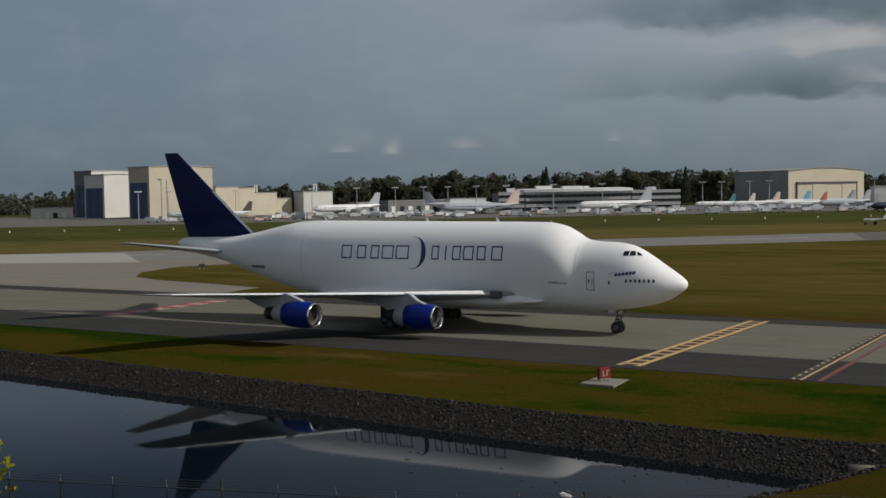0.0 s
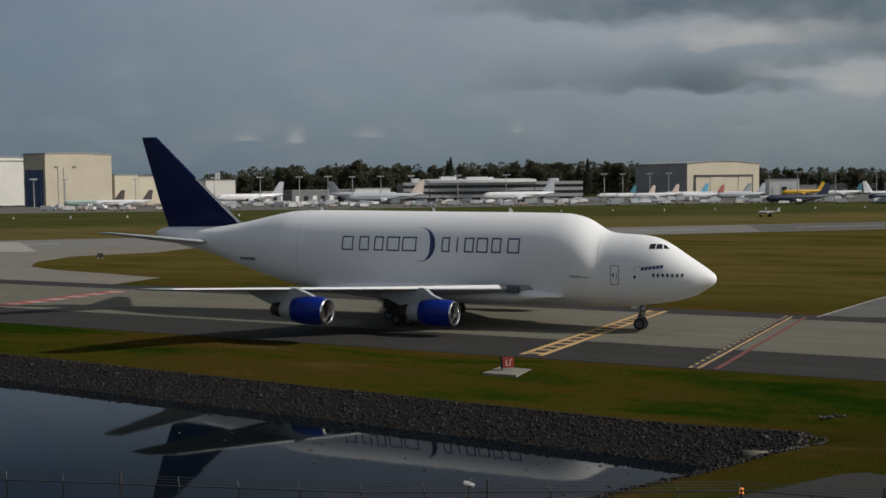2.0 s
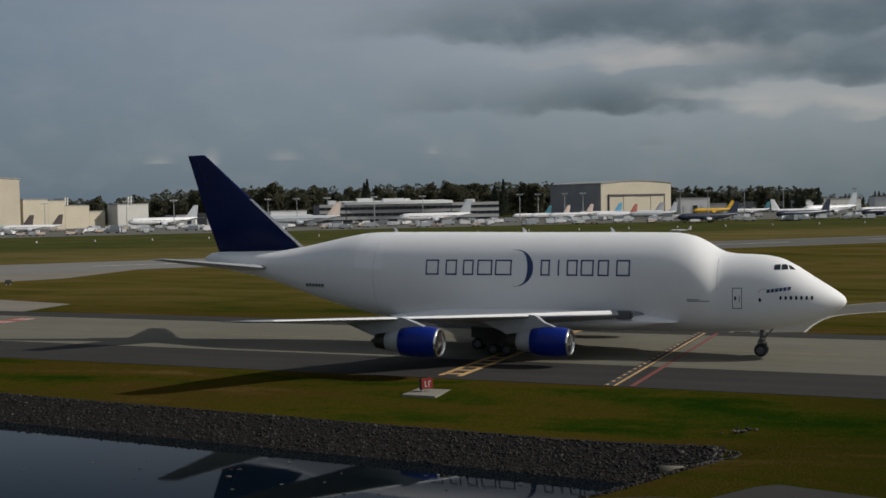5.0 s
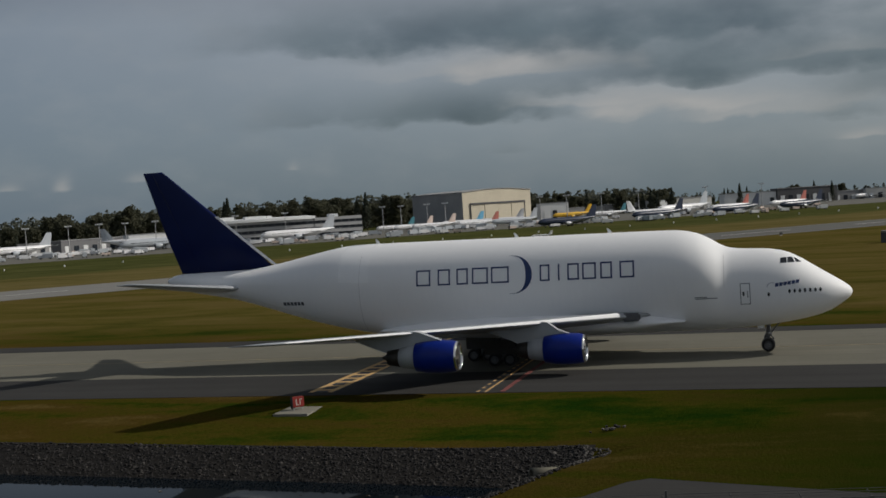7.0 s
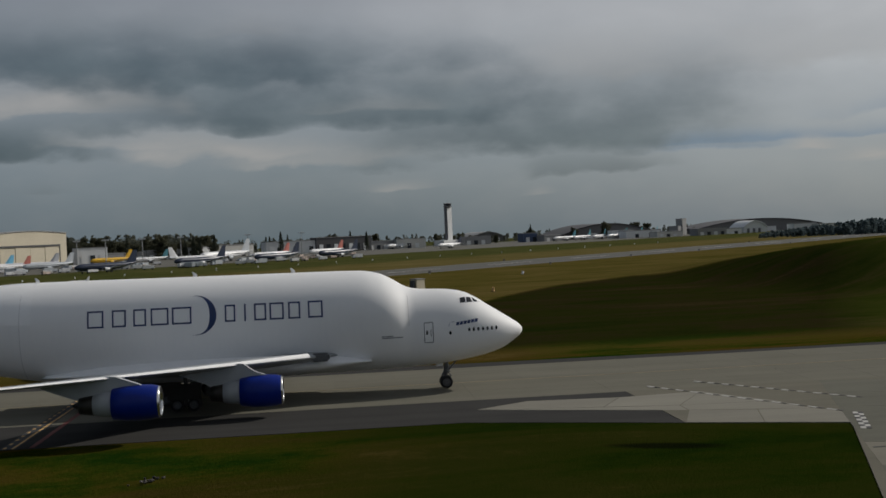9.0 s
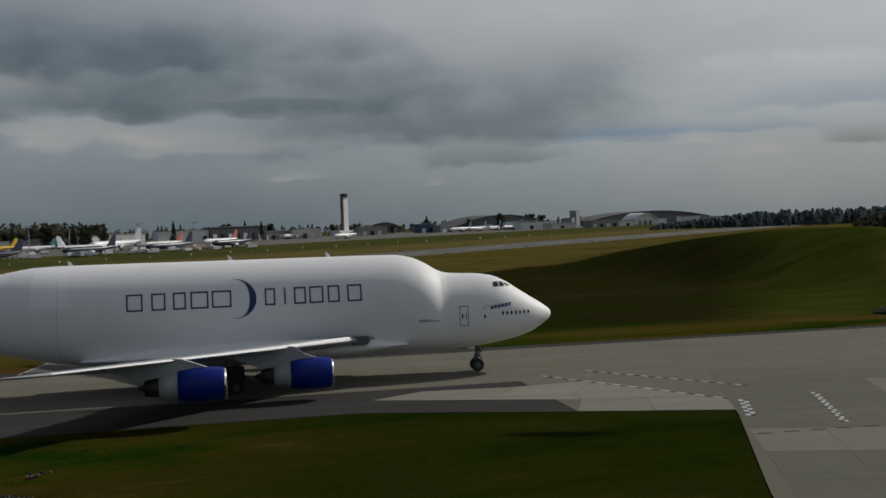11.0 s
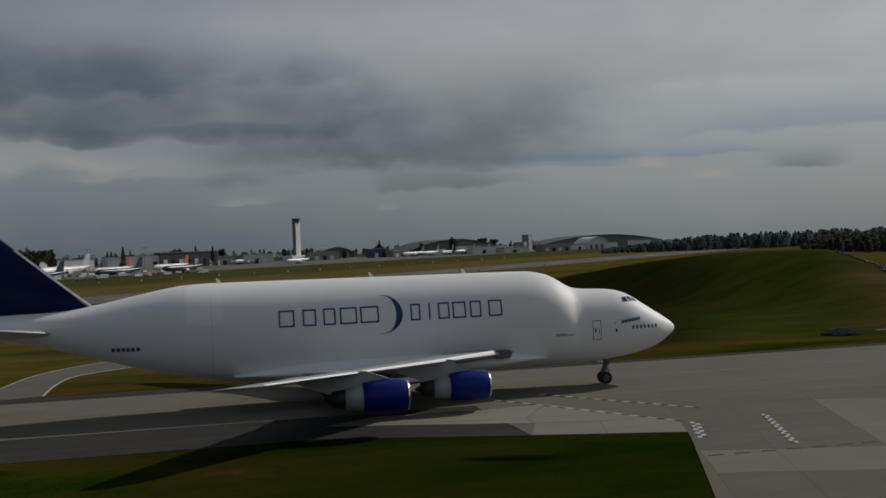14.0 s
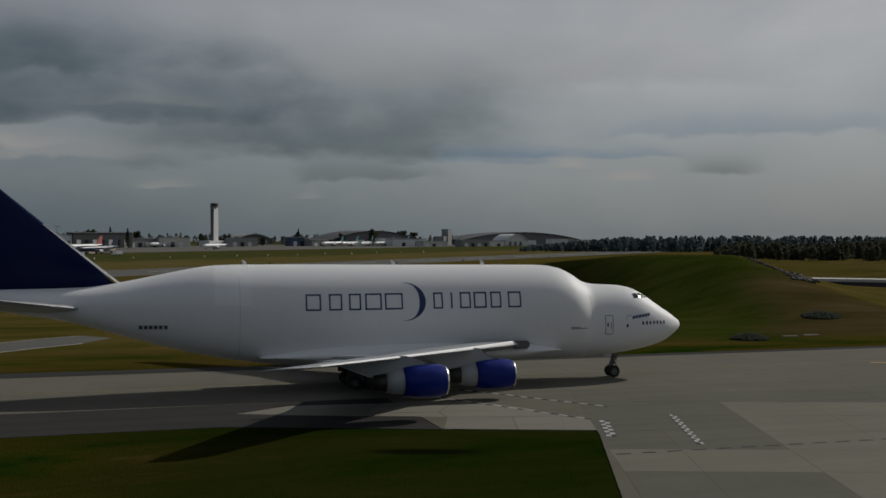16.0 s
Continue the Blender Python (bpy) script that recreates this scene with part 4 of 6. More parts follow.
def hangar(az, d, width, depth, h, ang, wall, side, door_mat, label, doors=1, gable=0.0, door_h=0.72, door_w=0.8, door_side="front"):
    p = polar(az, d)
    w = width / 2
    t = thing("hangar", label, "hangar", pose(p.x, p.y, 0, 0, 0, ang) @ pose(w, 0, 0))
    bm = bmesh.new()
    prof = [(-w, 0), (w, 0), (w, h), (w * 0.4, h + gable * 0.8), (0, h + gable), (-w * 0.4, h + gable * 0.8), (-w, h)]
    rings = [[Vector((x, y, z - (0.3 if z == 0 else 0))) for x, z in prof] for y in (0, depth)]
    loft(bm, rings)
    for f in bm.faces:
        n = f.normal
        f.material_index = 1 if abs(n.x) > 0.7 else (2 if n.z > 0.3 else 0)
    part("wall", bm, [wall, side, ROOFING], t)
    bm = bmesh.new()
    k = 0.6
    pr = [(-w - k, h), (-w * 0.4, h + gable * 0.8), (0, h + gable), (w * 0.4, h + gable * 0.8), (w + k, h)]
    loft(bm, [[Vector((x, y, z + 0.02)) for x, z in pr] + [Vector((x, y, z + 0.7)) for x, z in pr[::-1]] for y in (-k, depth + k)])
    part("roof", bm, ROOFING, t)
    dw = width * door_w
    leaves = doors * 4
    for i in range(leaves):
        bm = bmesh.new()
        if door_side == "front":
            x0 = -dw / 2 + dw * i / leaves
            box(bm, x0 + 0.15, -0.5 - 0.25 * (i % 2), 0, x0 + dw / leaves - 0.15, 0.1, h * door_h, 0.05)
        else:
            dd = depth * door_w
            y0 = depth / 2 - dd / 2 + dd * i / leaves
            box(bm, -w - 0.5 - 0.25 * (i % 2), y0 + 0.15, 0, -w + 0.1, y0 + dd / leaves - 0.15, h * door_h, 0.05)
        part("door_leaf", bm, door_mat, t)
    if door_side == "front":
        # dark header band drawn in place of the recess above the leaves
        bm = bmesh.new()
        box(bm, -dw / 2 - 0.8, -1.3, h * door_h + 0.1, dw / 2 + 0.8, 0.05, h * door_h + 1.5)
        part("door_track", bm, DARKROOF, t, "dark header band over the doors")
        for x in (-dw / 2 - 0.8, dw / 2 + 0.1):
            bm = bmesh.new()
            box(bm, x, -1.0, 0, x + 0.7, 0.05, h * door_h)
            part("door_jamb", bm, DARKROOF, t)
    return t


# tall paint hangars on the one side, their blue doors turned to the apron
t = hangar(-17.07, 870, 60, 24, 37.6, 55, TAN, TAN, BLUEDOOR, "tall beige hangar with blue doors on its side", 1, 0.8, 0.70, 0.82, "side")
for x in (-22, -6):
    wallbox(t, "vent", x, -0.6, x + 3, 0, 29.0, GREYCLAD, z0=28.0)
for x in (-19.5, -14.5):
    wallbox(t, "downpipe", x, -0.35, x + 0.5, 0, 28.0, ROOFING)
hangar(-19.15, 950, 34, 26, 33.8, 55, CREAM, CREAM, BLUEDOOR, "tall cream hangar with blue doors", 1, 0.5, 0.70, 0.82, "side")
hangar(-19.72, 1010, 40, 24, 38.3, 55, CREAM, GREYCLAD, BLUEDOOR, "tall cream hangar behind another", 1, 0.5, 0.70, 0.82, "side")
low = thing("workshop_building", "low beige workshop stepping down behind the hangar", "building", facing(-12.1, 930, 26))
for x0, x1, h in ((-33, -13.5, 22.5), (-13.5, 0, 21.5), (0, 20, 17.5), (20, 33, 12.8)):
    wallbox(low, "wall", x0, 0, x1 - 0.1, 25, h, BEIGE)
    wallbox(low, "roof", x0, -0.4, x1 - 0.1, 25.4, h + 0.6, ROOFING, z0=h + 0.01)
for x in (3, 5):
    bm = bmesh.new()
    tube(bm, (x, 6, 17), (x, 6, 24), 0.7)
    part("chimney", bm, CREAM, low)
low = thing("plant_building", "cream plant building with two flues", "building", facing(-9.0, 940, 26))
wallbox(low, "wall", -13, 0, 13, 18, 17.6, CREAM)
wallbox(low, "roof", -13.3, -0.3, 13.3, 18.3, 18.3, ROOFING, z0=17.61)
for x in (-1.2, 1.2):
    bm = bmesh.new()
    tube(bm, (x, 6, 18), (x, 6, 24), 0.8)
    part("chimney", bm, CREAM, low)
g = hangar(13.78, 960, 76, 70, 27.4, 25, BEIGE, ROOFING, BEIGE, "wide hangar with beige gable front and grey side", 1, 2.2, 0.62, 0.78)


def terminal():
    t = thing("terminal_building", "long pale office terminal with dark glazed bands and curved roof", "building", facing(4.5, 860, 14))
    for x0, x1, h, lift in ((-70, -50, 15, 0), (-50, 30, 15.5, 1), (30, 68, 14.6, 0)):
        wallbox(t, "wall", x0, 1.5, x1 - 0.2, 28, h - 1, GREYCLAD)
        for k in range(3):
            z = 1.2 + k * 4.6
            bm = bmesh.new()
            box(bm, x0 + 0.3, 0.6, z + 2.0, x1 - 0.5, 1.6, z + 4.2, 0.1)
            part("spandrel", bm, POLE, t, "pale horizontal wall band")
            n = int((x1 - x0) / 5)
            for i in range(n):
                bm = bmesh.new()
                a = x0 + (x1 - x0) * i / n
                box(bm, a + 0.3, 1.2, z, a + (x1 - x0) / n - 0.3, 1.7, z + 1.9)
                part("window", bm, GLASSBAND, t)
    bm = bmesh.new()
    rings = []
    for i in range(25):
        x = -51 + 82 * i / 24
        y = -5 * math.cos((x + 10) / 41 * math.pi / 2)
        rings.append([Vector((x, y, 14.2)), Vector((x, y, 16.2)), Vector((x, 29, 16.9)), Vector((x, 29, 14.2))])
    loft(bm, rings)
    part("roof", bm, WHITEWALL, t, "curved white roof edge")
    for x, y, w, h in ((-62, 8, 6, 17.5), (-40, 9, 12, 18.8), (-20, 10, 16, 18.4), (-3, 12, 4, 18.2), (44, 8, 7, 16.8)):
        wallbox(t, "roof_unit", x, y, x + w, y + 6, h, WHITEWALL, z0=14)


terminal()


def tower():
    t = thing("control_tower", "tall slender airport control tower, white shaft and dark side", "control tower", facing(35.47, 1200, 48))
    bm = bmesh.new()
    box(bm, -3.2, -2.0, -0.5, 4.2, 2.2, 40.5, 0.3)
    part("shaft", bm, WHITEWALL, t, "white tower shaft")
    bm = bmesh.new()
    box(bm, -3.7, -1.7, -0.5, -2.4, 1.9, 42.6, 0.2)
    part("stair_core", bm, GREYCLAD, t, "dark grey stair core")
    bm = bmesh.new()
    rings = [[Vector((r * math.cos(q), r * math.sin(q), z)) for q in [math.pi / 4 * k + 0.39 for k in range(8)]] for r, z in ((3.2, 39.5), (4.4, 40.6), (4.4, 41.3))]
    loft(bm, rings)
    cab = part("cab_floor", bm, GREYCLAD, t)
    bm = bmesh.new()
    loft(bm, [[Vector((r * math.cos(q), r * math.sin(q), z)) for q in [math.pi / 4 * k + 0.39 for k in range(8)]] for r, z in ((3.7, 41.3), (4.3, 43.4))])
    part("cab_glazing", bm, GLASSBAND, t)
    bm = bmesh.new()
    loft(bm, [[Vector((r * math.cos(q), r * math.sin(q), z)) for q in [math.pi / 4 * k + 0.39 for k in range(8)]] for r, z in ((4.7, 43.4), (4.7, 43.8), (1.5, 44.4))])
    part("cab_roof", bm, GREYCLAD, t)
    bm = bmesh.new()
    tube(bm, (0, 0, 44.3), (0, 0, 47), 0.12)
    part("mast", bm, POLE, t)
    wallbox(t, "base_building", -14, -6, 14, 8, 6, WHITEWALL)


tower()


def arch_hall(az, d, w, h, depth, wall, roof, label):
    t = thing("arched_hall", label, "hangar", facing(az, d, 28))
    bm = bmesh.new()
    prof = [(-w / 2, -0.3)] + [(-w / 2 + w * i / 20, 5 + (h - 5) * (1 - (2 * i / 20 - 1) ** 2)) for i in range(21)] + [(w / 2, -0.3)]
    loft(bm, [[Vector((x, y, z)) for x, z in prof] for y in (0, depth)])
    part("wall", bm, wall, t)
    bm = bmesh.new()
    pr = prof[1:-1]
    loft(bm, [[Vector((x * 1.02, y, z + 0.05)) for x, z in pr] + [Vector((x * 1.02, y, z + 1.0)) for x, z in pr[::-1]] for y in (-1.5, depth + 1)])
    part("roof", bm, roof, t)
    n = 6
    for i in range(n):
        bm = bmesh.new()
        a = -w * 0.36 + w * 0.72 * i / n
        box(bm, a + 0.4, -0.6, 0, a + w * 0.72 / n - 0.4, 0.1, h * 0.38)
        part("door_leaf", bm, WHITEWALL if i % 2 else GREYCLAD, t)


arch_hall(43.3, 1300, 108, 15.2, 60, GREYCLAD, DARKROOF, "wide low hall with a dark arched roof")
arch_hall(50.6, 1350, 150, 13.5, 60, GREYCLAD, DARKROOF, "wide low hall with a dark green arched roof")
arch_hall(37.4, 1420, 46, 11.5, 40, GREYCLAD, ROOFING, "far hall with a rounded roof")
arch_hall(50.3, 1240, 26, 11.5, 30, WHITEWALL, WHITEWALL, "small white hangar with an arched roof")
b = thing("block_building", "pale concrete block rising over the far sheds", "building", facing(47.0, 1290, 62))
wallbox(b, "wall", -4.5, 0, 4.5, 8, 17.2, ROOFING)
wallbox(b, "parapet", -4.7, -0.2, 4.7, 8.2, 17.9, ROOFING, z0=17.21)
wallbox(b, "annex", -13, 1, -4.6, 12, 10, ROOFING)
random.seed(5)
for az, d, w, h, mt in ((45.0, 1200, 40, 7, WHITEWALL), (46.3, 1180, 30, 5, CREAM), (48.3, 1180, 34, 6, ROOFING), (49.3, 1200, 20, 5, WHITEWALL), (52.6, 1250, 26, 7, WHITEWALL), (53.6, 1240, 18, 6, CREAM),
                        (44.0, 1210, 24, 8, WHITEWALL), (39.5, 1220, 16, 9, BLUEDOOR), (40.6, 1220, 22, 6, ROOFING), (25.0, 1120, 40, 11, CREAM), (23.4, 1130, 26, 10, WHITEWALL), (18.3, 1040, 26, 14, WHITEWALL), (19.4, 1100, 60, 8, ROOFING), (27.7, 1100, 50, 12, WHITEWALL),
                        (30.3, 1120, 60, 14, DARKROOF), (32.2, 1150, 36, 8, ROOFING), (33.6, 1150, 30, 9, CREAM), (21.9, 1120, 46, 9, ROOFING), (36.9, 1200, 30, 8, ROOFING), (-6.3, 960, 30, 8, ROOFING), (-4.0, 930, 60, 9, GREYCLAD), (-1.6, 930, 30, 10, WHITEWALL), (-21.3, 1000, 30, 8, CREAM)):
    s = thing("airport_shed", "low airport shed with a flat roof", "shed", facing(az, d, random.uniform(14, 40)), group="low airport sheds")
    wallbox(s, "wall", -w / 2, 0, w / 2, 14, h, mt)
    wallbox(s, "roof", -w / 2 - 0.4, -0.4, w / 2 + 0.4, 14.4, h + 0.6, ROOFING, z0=h + 0.01)
    for i in range(int(w / 8)):
        bm = bmesh.new()
        a = -w / 2 + 3 + i * 8
        box(bm, a, -0.3, 0, a + 4, 0.05, h * 0.55)
        part("roller_door", bm, GLASSBAND if i % 2 else WHITEWALL, s)

# long low shed by the near road on the far bank
s = thing("low_shed", "long low white-roofed shed in a cutting", "shed", facing(67.6, 330, -4))
wallbox(s, "wall", -19, 0, 30, 6, 1.55, DARKROOF, z0=-3)
wallbox(s, "roof", -19.4, -0.6, 30.4, 6.6, 2.35, CREAM, "white roof edge", z0=1.56)


# ---- parked airliners ----
def paint(c, name):
    return worn(name, c, 0.35, scale=0.3, amount=0.1, relief=0)


PW = paint((0.74, 0.74, 0.75), "airliner_white")
PG = paint((0.42, 0.45, 0.48), "airliner_grey")
PN = paint((0.02, 0.03, 0.06), "airliner_navy")
PY = paint((0.72, 0.42, 0.03), "airliner_yellow")
PB = paint((0.16, 0.45, 0.66), "airliner_light_blue")
PR = paint((0.45, 0.15, 0.12), "airliner_red")
PO = paint((0.66, 0.54, 0.47), "airliner_salmon")
PT = paint((0.06, 0.20, 0.24), "airliner_teal")
PE = paint((0.40, 0.52, 0.47), "primer_green")
PD = paint((0.10, 0.08, 0.075), "airliner_brown")


def airliner(body, tail, cowl, L, label, wide=False):
    """A parked twin-engined airliner, nose along +x, wheels on the ground."""
    t = thing("airliner", label, "airplane")
    R = L * (0.048 if wide else 0.049)
    zc = R + (2.1 if wide else 1.5)
    S = L * 0.44
    bm = bmesh.new()
    rows = ((0, 0.02, -0.12), (0.012, 0.35, -0.08), (0.04, 0.66, -0.05), (0.09, 0.92, 0), (0.14, 1, 0), (0.62, 1, 0), (0.75, 0.85, 0.12), (0.88, 0.5, 0.42), (0.97, 0.2, 0.66), (1, 0.06, 0.74))
    loft(bm, [[Vector((L / 2 - f * L, R * r * math.cos(q), zc + R * (o + r * math.sin(q)))) for q in [2 * math.pi * j / 20 for j in range(20)]] for f, r, o in rows])
    fus = part("fuselage", bm, body, t, "", True)
    bm = bmesh.new()
    box(bm, L / 2 - 0.060 * L, -R * 0.55, zc + R * 0.32, L / 2 - 0.036 * L, R * 0.55, zc + R * 0.52)
    part("cockpit_window", bm, PANE, fus)
    bm = bmesh.new()
    for s in (-1, 1):
        box(bm, L / 2 - 0.78 * L, s * R * 0.96 - 0.05, zc + R * 0.12, L / 2 - 0.13 * L, s * R * 0.96 + 0.05, zc + R * 0.24)
    part("window_band", bm, PANE, fus)
    bm = bmesh.new()
    h = L * (0.15 if wide else 0.16)
    loft(bm, [[Vector((x + d, y, z)) for d, y in ((c, 0), (c * 0.3, th), (-c, 0), (c * 0.3, -th))] for x, z, c, th in ((-L * 0.40, zc + R * 0.7, L * 0.085, 0.35), (-L * 0.475, zc + R + h, L * 0.035, 0.12))])
    part("fin", bm, tail, t)
    for s in (-1, 1):
        bm = bmesh.new()
        loft(bm, [[Vector((x + d, s * y, z + th)) for d, th in ((c, 0), (c * 0.3, 0.08 * c), (-c, 0), (c * 0.2, -0.05 * c))] for x, y, z, c in ((L * 0.02, R * 0.7, zc - R * 0.55, L * 0.10), (-L * 0.06, S * 0.4, zc - R * 0.3, L * 0.055), (-L * 0.17, S, zc + R * 0.35, L * 0.018))])
        w = part("wing", bm, PG if body is not PW else PW, t)
        bm = bmesh.new()
        loft(bm, [[Vector((x + d, s * y, z + th)) for d, th in ((c, 0), (0, 0.06 * c), (-c, 0), (0, -0.05 * c))] for x, y, z, c in ((-L * 0.43, R * 0.3, zc + R * 0.45, L * 0.05), (-L * 0.485, L * 0.18, zc + R * 0.7, L * 0.018))])
        part("stabilizer", bm, PG, t)
        bm = bmesh.new()
        er = L * (0.029 if wide else 0.024)
        ex, ey, ez = L * 0.10, s * S * 0.3, zc - R * 0.75
        loft(bm, [[Vector((ex - f * L, ey + er * r * math.cos(q), ez + er * r * math.sin(q))) for q in [2 * math.pi * j / 16 for j in range(16)]] for f, r in ((-0.01, 0.86), (0, 1), (0.04, 1.02), (0.075, 0.75), (0.1, 0.35))])
        e = part("engine", bm, cowl, t, "", True)
        bm = bmesh.new()
        tube(bm, (ex + 0.012 * L, ey, ez), (ex - 0.005 * L, ey, ez), er * 0.8, n=14)
        part("intake", bm, BURNT, e)
        bm = bmesh.new()
        tube(bm, (-L * 0.04, s * R * 1.1, 0.9), (-L * 0.04, s * R * 1.1, zc - R * 0.5), 0.25, n=8)
        part("main_gear_leg", bm, STEEL, t)
        bm = bmesh.new()
        tube(bm, (-L * 0.04, s * R * 1.1 - 0.7, 0.62), (-L * 0.04, s * R * 1.1 + 0.7, 0.62), 0.62, n=14)
        part("wheel", bm, RUBBER, t)
    bm = bmesh.new()
    tube(bm, (L * 0.38, 0, 0.5), (L * 0.38, 0, zc - R * 0.8), 0.14, n=8)
    part("nose_gear_leg", bm, STEEL, t)
    bm = bmesh.new()
    tube(bm, (L * 0.38, -0.35, 0.42), (L * 0.38, 0.35, 0.42), 0.42, n=14)
    part("wheel", bm, RUBBER, t)
    return t


def park(ob, az, d, heading, first=True):
    p = polar(az, d)
    m = pose(p.x, p.y, 0.02, 0, 0, heading)
    if first:
        ob.matrix_basis = m
        return ob
    return copy_thing(ob, m)


park(airliner(PE, PD, PG, 39, "unpainted green airliner with a dark brown tail"), -14.9, 800, 200)
park(airliner(PW, PD, PG, 39, "white airliner with a dark brown tail"), -13.6, 790, 205)
wide1 = park(airliner(PW, PG, PG, 57, "white wide-body airliner with a grey tail", True), -7.6, 880, 215)
park(airliner(PW, PG, PG, 57, "white wide-body airliner facing the hangars", True), -2.0, 900, -12)
park(airliner(PG, PO, PG, 57, "pale grey wide-body airliner with a salmon tail", True), -1.0, 800, 198)
park(airliner(PW, PG, PG, 57, "white wide-body airliner by the terminal", True), 5.6, 810, 200)
r1 = park(airliner(PW, PT, PG, 35, "white airliner with a teal tail"), 10.4, 900, 200)
park(airliner(PW, PO, PG, 35, "white airliner with a salmon tail"), 11.3, 880, 200)
park(airliner(PW, PO, PG, 38, "white airliner with a pale orange tail"), 12.3, 870, 195)
park(airliner(PW, PB, PW, 39, "white airliner with a light blue tail"), 13.7, 930, 190)
park(airliner(PW, PR, PG, 36, "white airliner with a red tail"), 14.5, 860, 195)
park(airliner(PW, PW, PG, 39, "plain white airliner before the hangar"), 15.6, 930, 172)
park(airliner(PG, PG, PG, 40, "pale grey airliner before the hangar"), 16.3, 850, 195)
park(airliner(PN, PN, PW, 41, "dark navy airliner with white cowls"), 18.9, 700, 192)
park(airliner(PY, PY, PY, 39, "bright yellow airliner with yellow tail"), 19.15, 1010, 190)
n1 = park(airliner(PN, PN, PW, 42, "airliner in dark navy paint"), 23.3, 760, 196)
park(airliner(PW, PW, PW, 42, "white airliner with a white tail"), 23.0, 850, 12)
park(wide1, 24.5, 880, 205, False)
park(airliner(PW, PR, PN, 40, "white airliner with a red tail and dark cowls"), 26.7, 900, 197)
park(n1, 27.0, 790, 197, False)
park(airliner(PW, PR, PG, 40, "white airliner with a red-marked tail"), 29.4, 950, 196)
park(n1, 30.0, 830, 198, False)
park(r1, 20.9, 960, 190, False)
park(airliner(PW, PN, PW, 33, "white airliner parked alone with a dark tail"), 35.5, 1020, 195)
park(r1, 33.0, 1150, 194, False)
for k in range(6):
    park(r1, 41.2 + 0.85 * k, 1190 + 6 * k, 188 + 9 * (k % 3), False)


# ---- service vehicles, masts, markers on the apron ----
def truck(mat, label, L=7.0, H=2.8):
    t = thing("service_truck", label, "truck", group="service vehicles on the apron")
    bm = bmesh.new()
    box(bm, -L / 2, -1.2, 0.7, L * 0.2, 1.2, H, 0.08)
    part("body", bm, mat, t)
    bm = bmesh.new()
    box(bm, L * 0.22, -1.15, 0.6, L / 2, 1.15, 2.3, 0.15)
    cab = part("cab", bm, mat, t)
    bm = bmesh.new()
    box(bm, L / 2 - 0.25, -1.0, 1.4, L / 2 + 0.03, 1.0, 2.1)
    part("windscreen", bm, PANE, cab)
    for x in (-L * 0.3, L * 0.34):
        for s in (-1, 1):
            bm = bmesh.new()
            tube(bm, (x, s * 0.85, 0.45), (x, s * 1.22, 0.45), 0.45, n=12)
            part("wheel", bm, RUBBER, t)
    return t


fleet = [truck(PW, "white service truck on the apron"), truck(PG, "grey service truck on the apron", 9, 3.2), truck(PW, "white box van on the apron", 5.5, 2.4), truck(PO, "pale orange tug on the apron", 5, 1.9)]
random.seed(11)
for i in range(250):
    az = random.uniform(-17, 31)
    d = random.uniform(690, 860) + max(0, az - 20) * 6
    p = polar(az, d)
    m = pose(p.x, p.y, 0.02, 0, 0, random.choice((0, 180, 15, 95, 200)) + random.uniform(-15, 15))
    if i < 4:
        fleet[i].matrix_basis = m
    else:
        copy_thing(random.choice(fleet), m)


def mast(h):
    t = thing("light_mast", "tall grey floodlight mast on the apron", "light mast", group="floodlight masts")
    bm = bmesh.new()
    tube(bm, (0, 0, -0.3), (0, 0, h), 0.42, 0.22, n=10)
    part("pole", bm, POLE, t)
    bm = bmesh.new()
    box(bm, -2.2, -0.3, h - 0.1, 2.2, 0.3, h + 0.15)
    arm = part("crossarm", bm, POLE, t)
    for x in (-2, -0.7, 0.7, 2):
        bm = bmesh.new()
        box(bm, x - 0.45, -0.7, h + 0.16, x + 0.45, -0.1, h + 1.0, 0.06)
        part("floodlight", bm, WHITEWALL, arm)
    return t


m0 = mast(19)
spots = [(-17.6, 830), (-16.2, 800), (-13.0, 870), (-9.3, 850), (-7.1, 830), (-5.2, 860), (-3.8, 830), (-2.6, 900), (-1.2, 880), (0.3, 860), (2.6, 850), (5.0, 850), (9.8, 870), (10.7, 900), (12.0, 900), (12.9, 880), (17.6, 880), (18.9, 870), (20.6, 900), (22.4, 900), (25.6, 950), (28.2, 980)]
for i, (az, d) in enumerate(spots):
    p = polar(az, d)
    m = pose(p.x, p.y, 0, 0, 0, -az)
    if i == 0:
        m0.matrix_basis = m
    else:
        copy_thing(m0, m)


def marker(h=0.7):
    t = thing("edge_marker", "small white edge marker in the grass", "marker", group="edge markers")
    bm = bmesh.new()
    tube(bm, (0, 0, -0.1), (0, 0, h), 0.32, 0.26, n=10)
    part("post", bm, WHITEWALL, t)
    bm = bmesh.new()
    tube(bm, (0, 0, h), (0, 0, h + 0.2), 0.3, 0.1, n=10)
    part("cap", bm, WHITEWALL, t)
    return t


